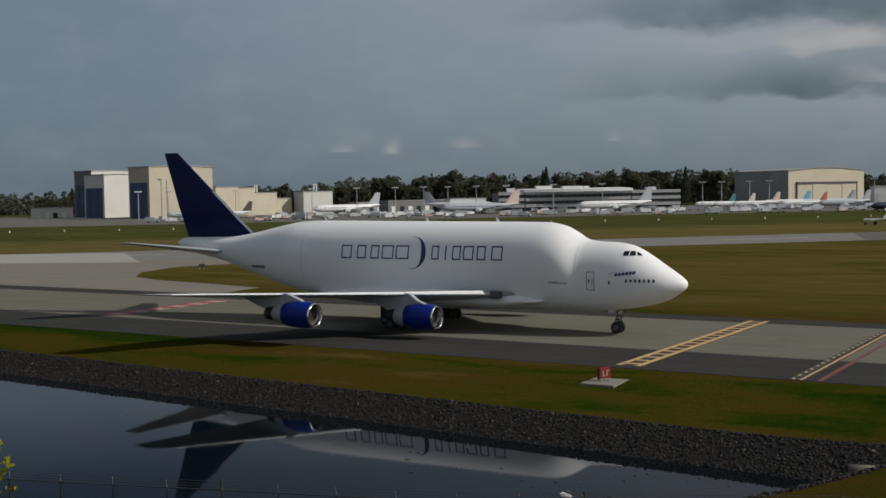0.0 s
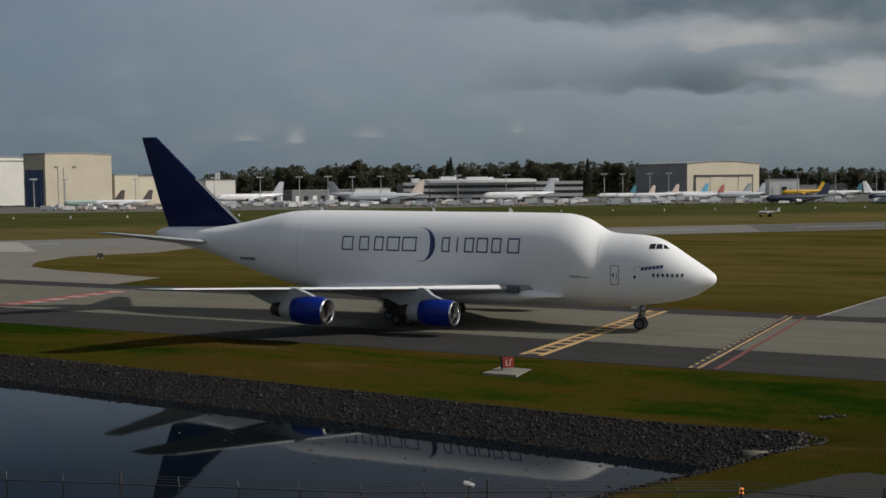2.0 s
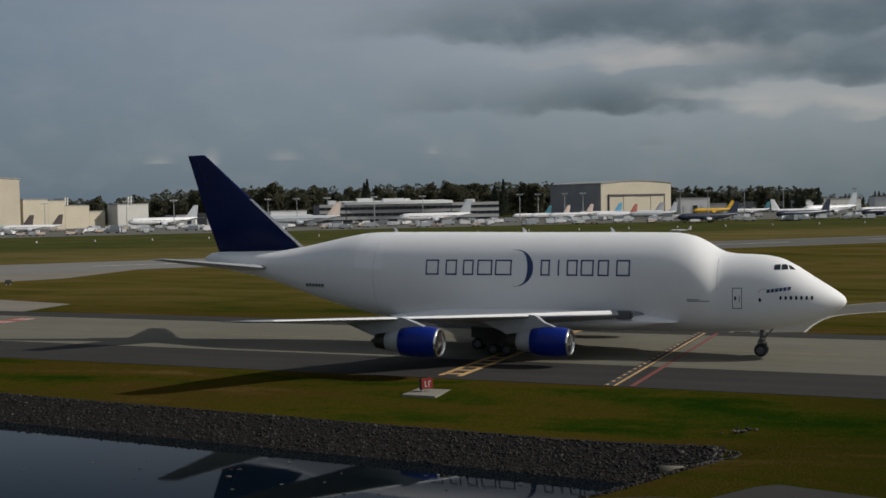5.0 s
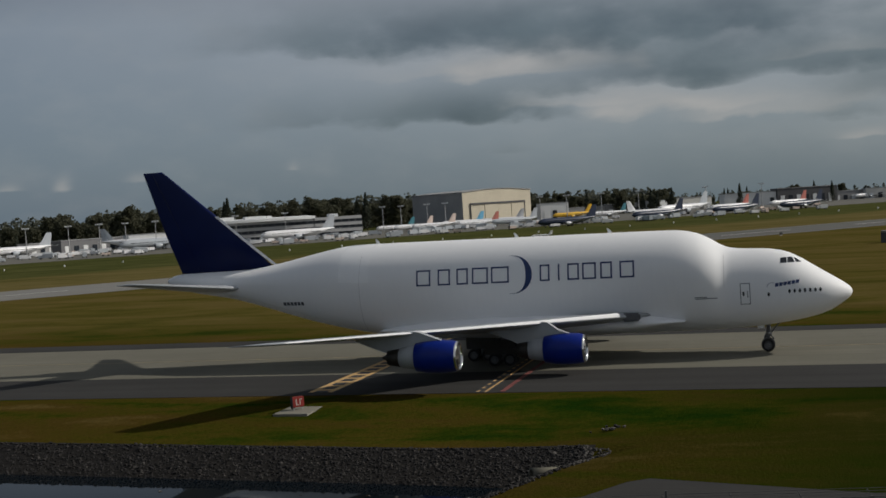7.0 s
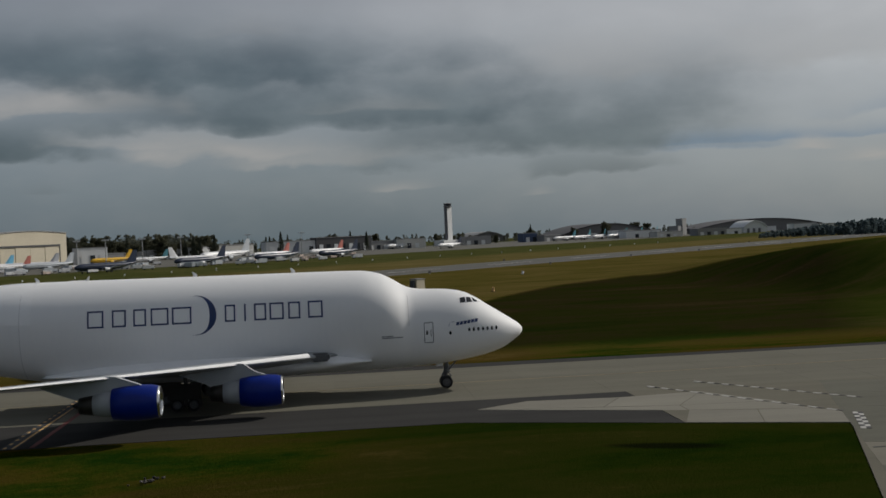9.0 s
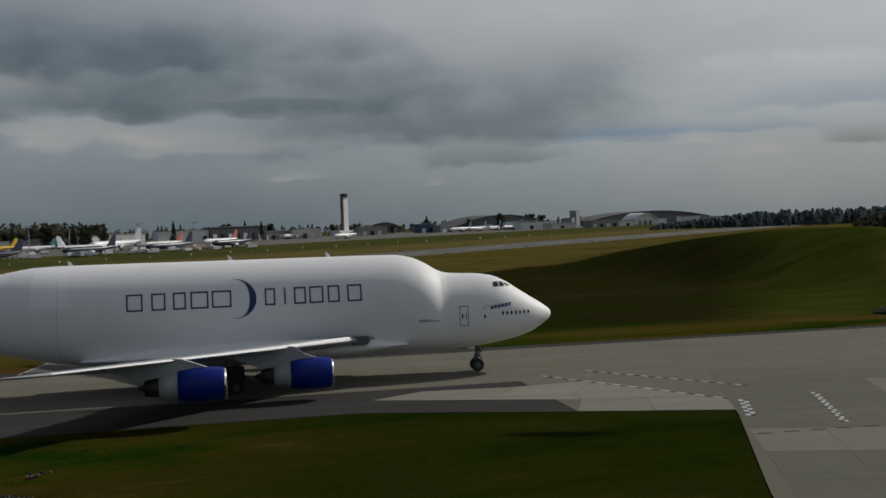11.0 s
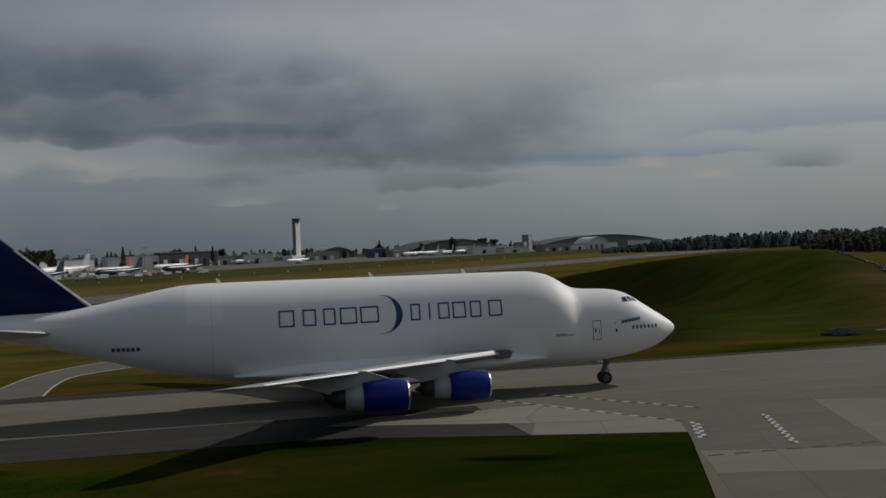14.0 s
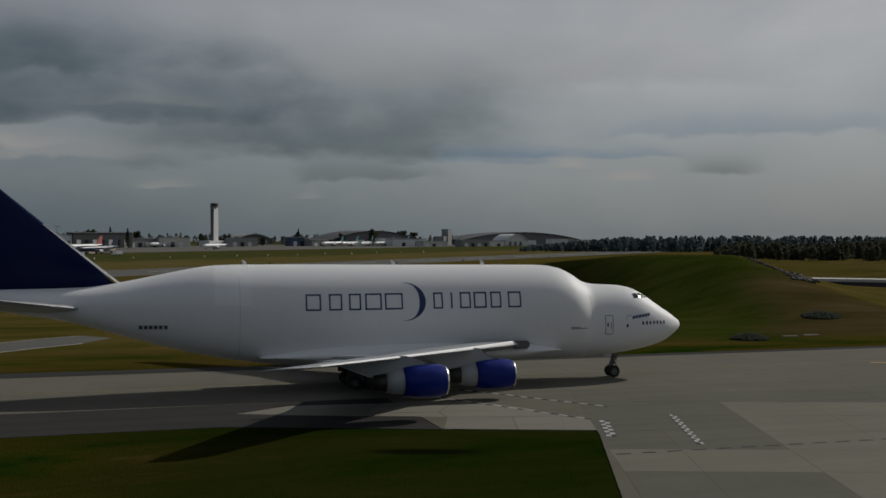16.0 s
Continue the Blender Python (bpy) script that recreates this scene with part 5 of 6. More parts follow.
mk = marker()
for i in range(34):
    x = -230 + i * 25.4
    m = pose(x, 548 + 0.075 * x, 0)
    if i == 0:
        mk.matrix_basis = m
    else:
        copy_thing(mk, m)
bm = bmesh.new()
b = thing("runway_board", "dark board on legs beside the runway", "sign", group="runway boards")
box(bm, -0.6, -0.12, 0.3, 0.6, 0.12, 1.1, 0.04)
part("panel", bm, BLACKLINE, b)
for x in (-0.4, 0.4):
    bm = bmesh.new()
    tube(bm, (x, 0, -0.2), (x, 0, 0.6), 0.08, n=8)
    part("leg", bm, POLE, b)
for i, (x, y) in enumerate(((-63, 240), (184, 332), (236, 344), (300, 352), (372, 380), (430, 392), (520, 408), (330, 420), (560, 470))):
    m = pose(x, y, mound(x, y), 0, 0, 20)
    if i == 0:
        b.matrix_basis = m
    else:
        copy_thing(b, m)
# equipment cabinet by the runway
cab = thing("equipment_cabinet", "beige equipment cabinet standing in the field", "cabinet", facing(33.85, 306, 42) @ Matrix.Diagonal((1.1, 1.1, 1.05, 1)))
bm = bmesh.new()
box(bm, -1.5, -1.1, 0, 1.2, 1.1, 2.6, 0.06)
part("body", bm, BEIGE, cab)
bm = bmesh.new()
box(bm, -1.65, -1.25, 2.61, 1.35, 1.25, 2.8, 0.05)
part("roof", bm, ROOFING, cab)
# added dark box standing in for the cabinet's shaded left side
bm = bmesh.new()
box(bm, -2.1, -0.7, 0.0, -1.55, 0.7, 2.4, 0.05)
part("side_unit", bm, DARKROOF, cab)
# small propeller aircraft on the far taxiway
lp = airliner(PW, PW, PW, 8.5, "small white propeller aircraft on the grass")
lp.name = "light_aircraft"
pp_ = polar(17.6, 470)
lp.matrix_basis = pose(pp_.x, pp_.y, 0.0, 0, 0, 170)


# ---- trees ----
# Leaf tones carry aerial haze in the colour, palest and bluest farthest off.
LEAF = leaf_mat("broad_leaves", (0.088, 0.095, 0.064), (0.122, 0.120, 0.078))
NEEDLE = leaf_mat("conifer_needles", (0.055, 0.066, 0.050), (0.095, 0.105, 0.075))
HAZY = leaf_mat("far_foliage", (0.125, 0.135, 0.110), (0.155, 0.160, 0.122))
HAZY_BLUE = leaf_mat("horizon_conifers", (0.112, 0.150, 0.158), (0.140, 0.180, 0.185))
BARK = worn("bark", (0.07, 0.055, 0.04), 0.9)
SPRING = leaf_mat("young_yellow_leaves", (0.16, 0.17, 0.01), (0.42, 0.36, 0.03))


def tufts(points, size, rng, name, mat):
    """Small bent leaf clumps at points."""
    verts, faces = [], []
    for p in points:
        for k in range(2):
            n = Vector((rng.gauss(0, 1), rng.gauss(0, 1), rng.gauss(0, 1) + 0.5)).normalized()
            a = n.orthogonal().normalized()
            b_ = n.cross(a)
            s = size * rng.uniform(0.6, 1.3)
            c = Vector(p)
            i = len(verts)
            verts += [c + a * s, c + b_ * s * 0.8 + n * s * 0.3, c - a * s, c - b_ * s * 0.8 + n * s * 0.2]
            faces.append((i, i + 1, i + 2, i + 3))
    me = bpy.data.meshes.new(name)
    me.from_pydata([tuple(v) for v in verts], [], faces)
    me.materials.append(mat)
    return me


def broad_tree(seed, h, w, n=1700, size=0.8, leaf=None, label="broad dark green tree at the field's edge"):
    rng = random.Random(seed)
    t = thing("tree", label, "tree", group="trees beyond the field")
    bm = bmesh.new()
    tube(bm, (0, 0, -0.4), (0, 0, h * 0.55), w * 0.045, w * 0.025, n=8)
    blobs = []
    for i in range(13):
        q = rng.uniform(0, 6.28)
        r = rng.uniform(0.05, 0.32) * w
        z = rng.uniform(0.30, 0.84) * h
        tip = (r * math.cos(q), r * math.sin(q), z)
        tube(bm, (0, 0, z * 0.6), tip, w * 0.02, w * 0.006, n=5)
        blobs.append((tip, rng.uniform(0.14, 0.25) * w))
    part("trunk", bm, BARK, t)
    pts = []
    for i in range(n):
        (x, y, z), r = rng.choice(blobs)
        d = Vector((rng.gauss(0, 1), rng.gauss(0, 1), rng.gauss(0, 0.9))).normalized() * r * rng.uniform(0.3, 1.05)
        pts.append((x + d.x, y + d.y, min(z + d.z, h)))
    for i in range(n // 6):
        q, r = rng.uniform(0, 6.28), rng.uniform(0, 0.4) * w
        pts.append((r * math.cos(q), r * math.sin(q), rng.uniform(0.05, 0.4) * h))
    c = new("crown", tufts(pts, size, rng, "crown", leaf or LEAF))
    c.parent = t
    return t


def conifer(seed, h, w, n=1000, size=0.5):
    rng = random.Random(seed)
    t = thing("conifer", "tall dark conifer with a ragged point", "tree", group="trees beyond the field")
    bm = bmesh.new()
    tube(bm, (0, 0, -0.4), (0, 0, h * 0.97), w * 0.05, 0.05, n=7)
    part("trunk", bm, BARK, t)
    pts = []
    for i in range(n):
        f = rng.random() ** 0.75
        z = h * (0.08 + 0.92 * f)
        r = w * 0.5 * (1 - f) ** 0.8 * rng.uniform(0.3, 1.1) + 0.1
        q = rng.uniform(0, 6.28)
        pts.append((r * math.cos(q), r * math.sin(q), z - r * 0.25))
    c = new("crown", tufts(pts, size, rng, "crown", NEEDLE))
    c.parent = t
    return t


kinds = [broad_tree(1, 22, 17), broad_tree(2, 20, 15), broad_tree(3, 24, 19), broad_tree(4, 17, 14)]
firs = [conifer(7, 27, 9), conifer(8, 23, 8)]
used = set()


def plant(ob, az, d, s=1.0, turn=0.0):
    p = polar(az, d, 0)
    m = pose(p.x, p.y, mound(p.x, p.y) - 0.1, 0, 0, turn) @ Matrix.Diagonal((s, s, s, 1))
    if ob.name not in used:
        used.add(ob.name)
        ob.matrix_basis = m
        return
    made = copy_thing(ob, m)
    made.scale = (s, s, s)


random.seed(21)
tops = curve([-22, -15, -11, -8, -6, -4, -1, 2, 5, 9, 12, 16, 22, 34], [21, 21, 22, 22, 30, 32, 31, 30, 32, 31, 26, 22, 22, 19])
for i in range(190):
    az = -22 + 46 * (i + random.random()) / 190
    d = random.uniform(1090, 1260)
    hgt = tops(az) * random.uniform(0.75, 1.1)
    if random.random() < 0.05:
        plant(random.choice(firs), az, d, hgt / 23, random.uniform(0, 360))
    else:
        plant(random.choice(kinds), az, d, hgt / 21, random.uniform(0, 360))
for az in (8.55, 9.0, 19.9, 22.6, 23.0, 23.3, 24.0, 27.2, 31.4):
    plant(random.choice(firs), az, 1080, 1.3 if az < 10 else 0.8, random.uniform(0, 360))
for i in range(40):
    az = random.uniform(23, 46)
    plant(random.choice(kinds + firs), az, random.uniform(1250, 1450), random.uniform(0.45, 0.8), random.uniform(0, 360))


def woods(name, label, az0, az1, d0, d1, top, n, size, mat, seed, thick=9, spires=0.35):
    """A continuous belt of far trees: clumps heaped into uneven crowns."""
    rng = random.Random(seed)
    pts = []
    k = int((az1 - az0) * thick)
    for c in range(k):
        az, d = rng.uniform(az0, az1), rng.uniform(d0, d1)
        h = top(az) * rng.uniform(0.5, 1.08)
        wd = h * rng.uniform(0.22, 0.4)
        o = polar(az, d)
        pointed = rng.random() < spires
        for q in range(n // k):
            f = rng.random() ** 0.8
            r = wd * ((1 - f) ** 0.8 if pointed else math.sqrt(max(0.05, 1 - (1.6 * f - 0.6) ** 2))) * math.sqrt(rng.random())
            a = rng.uniform(0, 6.28)
            pts.append((o.x + r * math.cos(a), o.y + r * math.sin(a), mound(o.x, o.y) + h * f))
    ob = new(name, tufts(pts, size, rng, name, mat))
    return tagged(ob, label, "woods", kind="stuff")


# Distance haze on these belts is mixed into their leaf colours.
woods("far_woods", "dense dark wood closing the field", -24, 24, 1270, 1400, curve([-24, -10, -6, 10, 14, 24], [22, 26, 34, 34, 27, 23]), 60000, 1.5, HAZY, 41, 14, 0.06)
woods("far_woods", "low wood along the horizon, haze-blue in its colour", 50.5, 73, 880, 1000, curve([50, 53, 56, 60, 66, 73], [1.5, 6.5, 10.4, 11, 11, 11.5]), 70000, 1.0, HAZY_BLUE, 42, 34)
woods("scrub_wood", "dark scrub wood on the near rise", 59.8, 74, 440, 540, curve([59.6, 61, 64, 67, 73], [5.0, 6.0, 5.4, 6.4, 6.8]), 60000, 0.5, LEAF, 44, 34)
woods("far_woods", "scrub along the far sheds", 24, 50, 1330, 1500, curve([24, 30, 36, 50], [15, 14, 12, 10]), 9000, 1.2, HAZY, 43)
# a young tree below the viewing place
yt = broad_tree(31, 11.4, 5.5, 3200, 0.075, SPRING, "young tree with bright yellow-green leaves")
p = polar(-26.3, 26)
yt.matrix_basis = pose(p.x, p.y, 0)


# ---- near field: sign, pipe, fence, lamps ----
SIGNRED = worn("sign_red", (0.24, 0.02, 0.015), 0.5, relief=0)
s = thing("taxiway_sign", "small red taxiway sign with white marks on a concrete pad", "sign", pose(8.1, 92.4, height(8.1, 92.4), 0, 0, -29.5))
bm = bmesh.new()
box(bm, -1.35, -1.9, -0.2, 1.6, 1.9, 0.06, 0.02)
part("pad", bm, PALE, s, "concrete pad")
bm = bmesh.new()
box(bm, -0.5, -0.14, 0.28, 0.5, 0.14, 1.12, 0.04)
pn = part("panel", bm, SIGNRED, s, "red sign face")
pn.matrix_basis = pose(0, 0, 0, 0, 0, 48)
for x0, x1, z0, z1 in ((-0.22, -0.14, 0.45, 0.95), (-0.22, 0.0, 0.45, 0.53), (0.1, 0.18, 0.45, 0.95), (0.1, 0.32, 0.87, 0.95)):
    bm = bmesh.new()
    box(bm, x0, -0.152, z0, x1, -0.143, z1)
    part("mark", bm, WHITELINE, pn)
bm = bmesh.new()
box(bm, -0.56, -0.17, 0.2, -0.5, 0.17, 1.16, 0.02)
part("end_cap", bm, BLACKLINE, pn)
for x in (-0.35, 0.35):
    bm = bmesh.new()
    tube(bm, (x * 0.67, x * 0.74, 0.05), (x * 0.67, x * 0.74, 0.3), 0.05, n=8)
    part("leg", bm, POLE, s)

pipe = thing("drain_pipe", "short grey concrete drain pipe in the stone bank", "pipe", pose(19.9, 64.6, -0.75, 0, 6, 8))
bm = bmesh.new()
n = 20
loft(bm, [[Vector((x, r * math.cos(2 * math.pi * i / n), r * math.sin(2 * math.pi * i / n))) for i in range(n)] for x, r in ((-1.0, 0.26), (-1.0, 0.36), (0.9, 0.36), (0.9, 0.26), (-1.0, 0.26))], caps=False)
part("barrel", bm, JOINTS, pipe, "", True)
bm = bmesh.new()
loft(bm, [[Vector((x, r * math.cos(2 * math.pi * i / n), r * math.sin(2 * math.pi * i / n))) for i in range(n)] for x, r in ((0.7, 0.37), (0.7, 0.42), (0.95, 0.42), (0.95, 0.37))], caps=False)
part("collar", bm, JOINTS, pipe, "", True)

FENCEM = worn("fence_steel", (0.09, 0.09, 0.09), 0.5, 0.6)
fence = thing("fence", "dark steel perimeter fence with barbed wire arms", "fence")
fpts = [Vector((-34, 55.0)), Vector((-2.0, 48.4)), Vector((14.0, 47.6)), Vector((30, 42.0))]


def ground_z(x, y):
    return height(x, y)


run = []
for a, b in zip(fpts, fpts[1:]):
    n = round((b - a).length / 2.7)
    run += [a + (b - a) * i / n for i in range(n)]
run.append(fpts[-1])
for i, p in enumerate(run):
    bm = bmesh.new()
    tall = i % 6 == 2
    z0 = ground_z(p.x, p.y)
    tube(bm, (p.x, p.y, z0 - 0.3), (p.x, p.y, 2.55 if tall else 2.05), 0.055 if tall else 0.035, n=8)
    post = part("post", bm, FENCEM, fence)
    bm = bmesh.new()
    tube(bm, (p.x, p.y, 2.0), (p.x - 0.1, p.y + 0.28, 2.32), 0.02, n=6)
    part("barb_arm", bm, FENCEM, post)
for z, r in ((2.0, 0.03), (1.1, 0.02)):
    for a, b in zip(run, run[1:]):
        bm = bmesh.new()
        tube(bm, (a.x, a.y, z), (b.x, b.y, z), r, n=6)
        part("rail", bm, FENCEM, fence)
bm = bmesh.new()
for k, (dx, dy, z) in enumerate(((-0.03, 0.1, 2.12), (-0.06, 0.18, 2.22), (-0.1, 0.28, 2.32))):
    for a, b in zip(run, run[1:]):
        tube(bm, (a.x + dx, a.y + dy, z), (b.x + dx, b.y + dy, z), 0.012, n=4)
tagged(part("barbed_wire", bm, FENCEM, fence), kind="stuff")
bm = bmesh.new()
for a, b in zip(run, run[1:]):
    for k in range(18):
        p = a + (b - a) * k / 18
        for sgn in (-1, 1):
            q = p + (b - a) * 0.6 * sgn
            tube(bm, (p.x, p.y, 0.0), (q.x, q.y, 2.0), 0.004, n=3)
tagged(part("mesh_wire", bm, FENCEM, fence), kind="stuff")

cc = thing("security_camera", "white security camera on a post", "camera", pose(2.6, 49.2, 0))
bm = bmesh.new()
tube(bm, (0, 0, height(2.6, 49.2) - 0.2), (0, 0, 1.95), 0.05, n=10)
part("post", bm, FENCEM, cc)
bm = bmesh.new()
box(bm, -0.26, -0.1, 1.98, 0.26, 0.1, 2.16, 0.05)
bmesh.ops.rotate(bm, verts=bm.verts[:], cent=(0, 0, 2.07), matrix=Matrix.Rotation(radians(18), 3, "Y"))
part("housing", bm, WHITEWALL, cc, "white camera housing")
bl = thing("warning_lamp", "small orange warning lamp on a post", "lamp", pose(14.1, 47.9, 0))
bm = bmesh.new()
tube(bm, (0, 0, -0.2), (0, 0, 1.8), 0.06, n=10)
part("post", bm, FENCEM, bl)
bm = bmesh.new()
tube(bm, (0, 0, 1.8), (0, 0, 2.05), 0.1, 0.08, n=12)
glow, N_, bs_ = material("lamp_orange", 0.3)
bs_.inputs["Base Color"].default_value = (0.8, 0.25, 0.03, 1)
bs_.inputs["Emission Color"].default_value = (1.0, 0.35, 0.08, 1)
bs_.inputs["Emission Strength"].default_value = 0.6
part("lens", bm, glow, bl, "glowing orange lens")

# ---- painted markings ----
def marks(name, label, mat, quads, z=0.05):
    bm = bmesh.new()
    for pts in quads:
        slab(bm, pts, 0.0, z)
    return solid(name, bm, mat, label, "marking", kind="structure")


def across(u0, u1, w0, w1):
    return [UW(u0, w0), UW(u1, w0), UW(u1, w1), UW(u0, w1)]


W0, W1 = 91.6, 128.6
marks("trim_hold_black", "black border of the ladder marking", BLACKLINE, [across(-40.75, -38.25, W0, W1)], 0.045)
ladder = [across(-40.65, -40.15, W0, W1), across(-38.9, -38.4, W0, W1)]
w = W0 + 0.9
while w < W1 - 1:
    ladder.append(across(-40.15, -38.9, w, w + 0.62))
    w += 2.15
marks("trim_hold_ladder", "yellow ladder-shaped hold marking across the taxiway", YELLOW, ladder, 0.055)
marks("trim_hold_dark", "black border of the dashed marking", BLACKLINE, [across(-25.5, -24.3, W0 - 1.2, W1)], 0.045)
dash = [across(-24.65, -24.45, W0 - 1.2, W1)]
w = W0 - 1
while w < W1:
    dash.append(across(-25.35, -25.12, w, w + 0.65))
    w += 1.8
marks("trim_hold_dashes", "yellow solid and dashed hold line", YELLOW, dash, 0.055)
marks("trim_red_line", "thin red line beside the hold marking", REDLINE, [across(-23.35, -22.95, W0 - 1, W1)], 0.05)
marks("trim_red_panel", "red painted panels across the taxiway", worn("red_panel_paint", (0.38, 0.075, 0.06), 0.8, scale=0.8, amount=0.3), [across(-118.6, -115.6, 103 + 3.6 * i, 106.2 + 3.6 * i) for i in range(6)], 0.05)
marks("trim_red_panel_bars", "white painted bars on red panels", WHITELINE, [across(-117.8 + 0.9 * k, -117.4 + 0.9 * k, 103.6 + 3.6 * i, 105.5 + 3.6 * i) for i in range(6) for k in range(3)], 0.056)


def checks(p, q, side, rows):
    """A checked strip from p to q."""
    p, q = Vector(p), Vector(q)
    d = (q - p) / rows
    c = Vector((d.y, -d.x)).normalized() * side
    wh, bl_ = [], []
    for i in range(rows):
        for k in range(2):
            o = p + d * i + c * (k - 1)
            (wh if (i + k) % 2 else bl_).append([o, o + d, o + d + c, o + c])
    return wh, bl_


for a, b, sd, n in (((75.7, 53.8), (70.2, 49.2), 0.36, 9), ((81.9, 51.4), (72.0, 42.8), 0.25, 18)):
    wh, bl_ = checks(a, b, sd, n)
    marks("trim_checks_white", "white squares of a checked ground marking", WHITELINE, wh, 0.085)
    marks("trim_checks_black", "black squares of a checked ground marking", BLACKLINE, bl_, 0.085)


def dashes(p, q, n, half, a=0.0, b=0.55):
    p, q = Vector(p), Vector(q)
    d = (q - p) / n
    c = Vector((d.y, -d.x)).normalized() * half
    return [[p + d * (i + a) - c, p + d * (i + b) - c, p + d * (i + b) + c, p + d * (i + a) + c] for i in range(n)]


for p, q, n in (((76.1, 76.3), (75.5, 54.6), 12), ((81.1, 75.2), (82.0, 57.5), 11)):
    marks("trim_dashes_white", "white dashes of a faded guide line", WHITELINE, dashes(p, q, n, 0.14, 0.0, 0.5), 0.085)
    marks("trim_dashes_black", "black dashes of a faded guide line", BLACKLINE, dashes(p, q, n, 0.14, 0.5, 0.8), 0.085)
marks("trim_dashes_black", "black dashes across the apron", BLACKLINE, dashes((64.8, 45.0), (86.0, 32.3), 13, 0.12, 0.0, 0.55), 0.085)
FADED2 = worn("faded_white", (0.16, 0.158, 0.148), 0.85, scale=0.3, amount=0.3)
FADED = worn("faded_marking", (0.26, 0.21, 0.12), 0.85, scale=0.5, amount=0.3)
marks("trim_centre_line", "faded yellow centre line of the taxiway", FADED, [across(-420, -41, 113.9, 114.1), across(-38, -26, 113.9, 114.1), across(-22, 420, 113.9, 114.1)], 0.05)
marks("trim_runway_edge", "white runway edge line", FADED2, [[(-900, near_edge(-900) + 1.5), (1500, near_edge(1500) + 1.5), (1500, near_edge(1500) + 3), (-900, near_edge(-900) + 3)], [(-900, near_edge(-900) + 46), (1500, near_edge(1500) + 46), (1500, near_edge(1500) + 47.5), (-900, near_edge(-900) + 47.5)]], 0.04)
marks("trim_centre_dashes", "white dashes along the runway", WHITELINE, [[(x, near_edge(x) + 24.4), (x + 30, near_edge(x + 30) + 24.4), (x + 30, near_edge(x + 30) + 25.6), (x, near_edge(x) + 25.6)] for x in range(-300, 900, 60)], 0.04)

for x, y, r, n in ((147.6, 80.0, 2.6, 900), (187.0, 88.0, 3.2, 1100)):
    rg = random.Random(int(x))
    pts = []
    for i in range(n):
        q, k = rg.uniform(0, 6.28), r * math.sqrt(rg.random())
        px, py = x + k * math.cos(q), y + k * math.sin(q)
        pts.append((px, py, height(px, py) + 0.1 + 0.7 * (1 - (k / r) ** 2) * rg.random()))
    tagged(new("low_shrub", tufts(pts, 0.28, rg, "low_shrub", NEEDLE)), "low dark shrub crouching in the grass", "shrub", group="low shrubs")

YELLOWLINE = [[(130.6, 55.6), (133.5, 52.4), (133.2, 52.0), (130.2, 55.2)], [(133.5, 52.4), (140.5, 46.0), (140.2, 45.6), (133.2, 52.0)]]
marks("trim_apron_line", "yellow guide line on the apron", YELLOW, YELLOWLINE, 0.085)
board = thing("verge_slab", "pale concrete slab lying flush in the verge grass", "slab", pose(155.6, 77.9, height(155.6, 77.9), 0, 0, -31), group="verge slabs")
bm = bmesh.new()
box(bm, -1.2, -0.35, -0.1, 1.2, 0.35, 0.12, 0.03)
part("top", bm, PALE, board)
copy_thing(board, pose(159.4, 76.6, height(159.4, 76.6), 0, 0, -31))
for x, y, mt, lb in ((240.6, 296.6, WHITEWALL, "small white marker cone in the field"), (171.7, 223.3, YELLOW, "small yellow marker cone in the field")):
    cone = thing("field_marker", lb, "marker", pose(x, y, height(x, y)))
    bm = bmesh.new()
    tube(bm, (0, 0, 0.06), (0, 0, 1.0), 0.42, 0.2, n=12)
    part("body", bm, mt, cone)
    bm = bmesh.new()
    tube(bm, (0, 0, -0.1), (0, 0, 0.06), 0.55, n=12)
    part("base", bm, RUBBER, cone)

# small stones on the grass above the bank, and weeds at the field's hollows
random.seed(3)


def pebble(rng, r):
    bm = bmesh.new()
    bmesh.ops.create_icosphere(bm, subdivisions=1, radius=1.0)
    for v in bm.verts:
        v.co *= r * rng.uniform(0.7, 1.2)
        v.co.z *= 0.7
    return bm


shapes = []
rng = random.Random(9)
for i in range(8):
    shapes.append(mesh_of(pebble(rng, 1.0), STONE, "stone"))
hp = UW(-12.4, 76.2)
heap = thing("stone_heap", "small heap of dark stones in the grass", "stones", pose(hp.x, hp.y, height(hp.x, hp.y)))
for i in range(16):
    o = new("stone", shapes[i % 8])
    o.parent = heap
    o.matrix_basis = pose(rng.gauss(0, 0.7), rng.gauss(0, 0.3), 0.12, 0, 0, rng.uniform(0, 360)) @ Matrix.Diagonal((*[rng.uniform(0.08, 0.18)] * 3, 1))
for i in range(150):
    f = rng.random()
    p = polar(61.4 + 2.2 * f + rng.gauss(0, 0.1), 256 - 7 * f + rng.gauss(0, 1.2)) if i < 60 else polar(63.8 + rng.gauss(0, 0.42), 250 + rng.gauss(0, 3.2))
    k = rng.uniform(0.2, 0.55) if i < 60 else rng.uniform(0.35, 0.9)
    o = tagged(new("boulder", shapes[i % 8]), "dark grey boulder in the rubble on the slope", "boulder", "rubble on the slope")
    o.matrix_basis = pose(p.x, p.y, height(p.x, p.y) + 0.15 * k, rng.uniform(-25, 25), rng.uniform(-25, 25), rng.uniform(0, 360)) @ Matrix.Diagonal((k, k * 0.8, k * 0.7, 1))
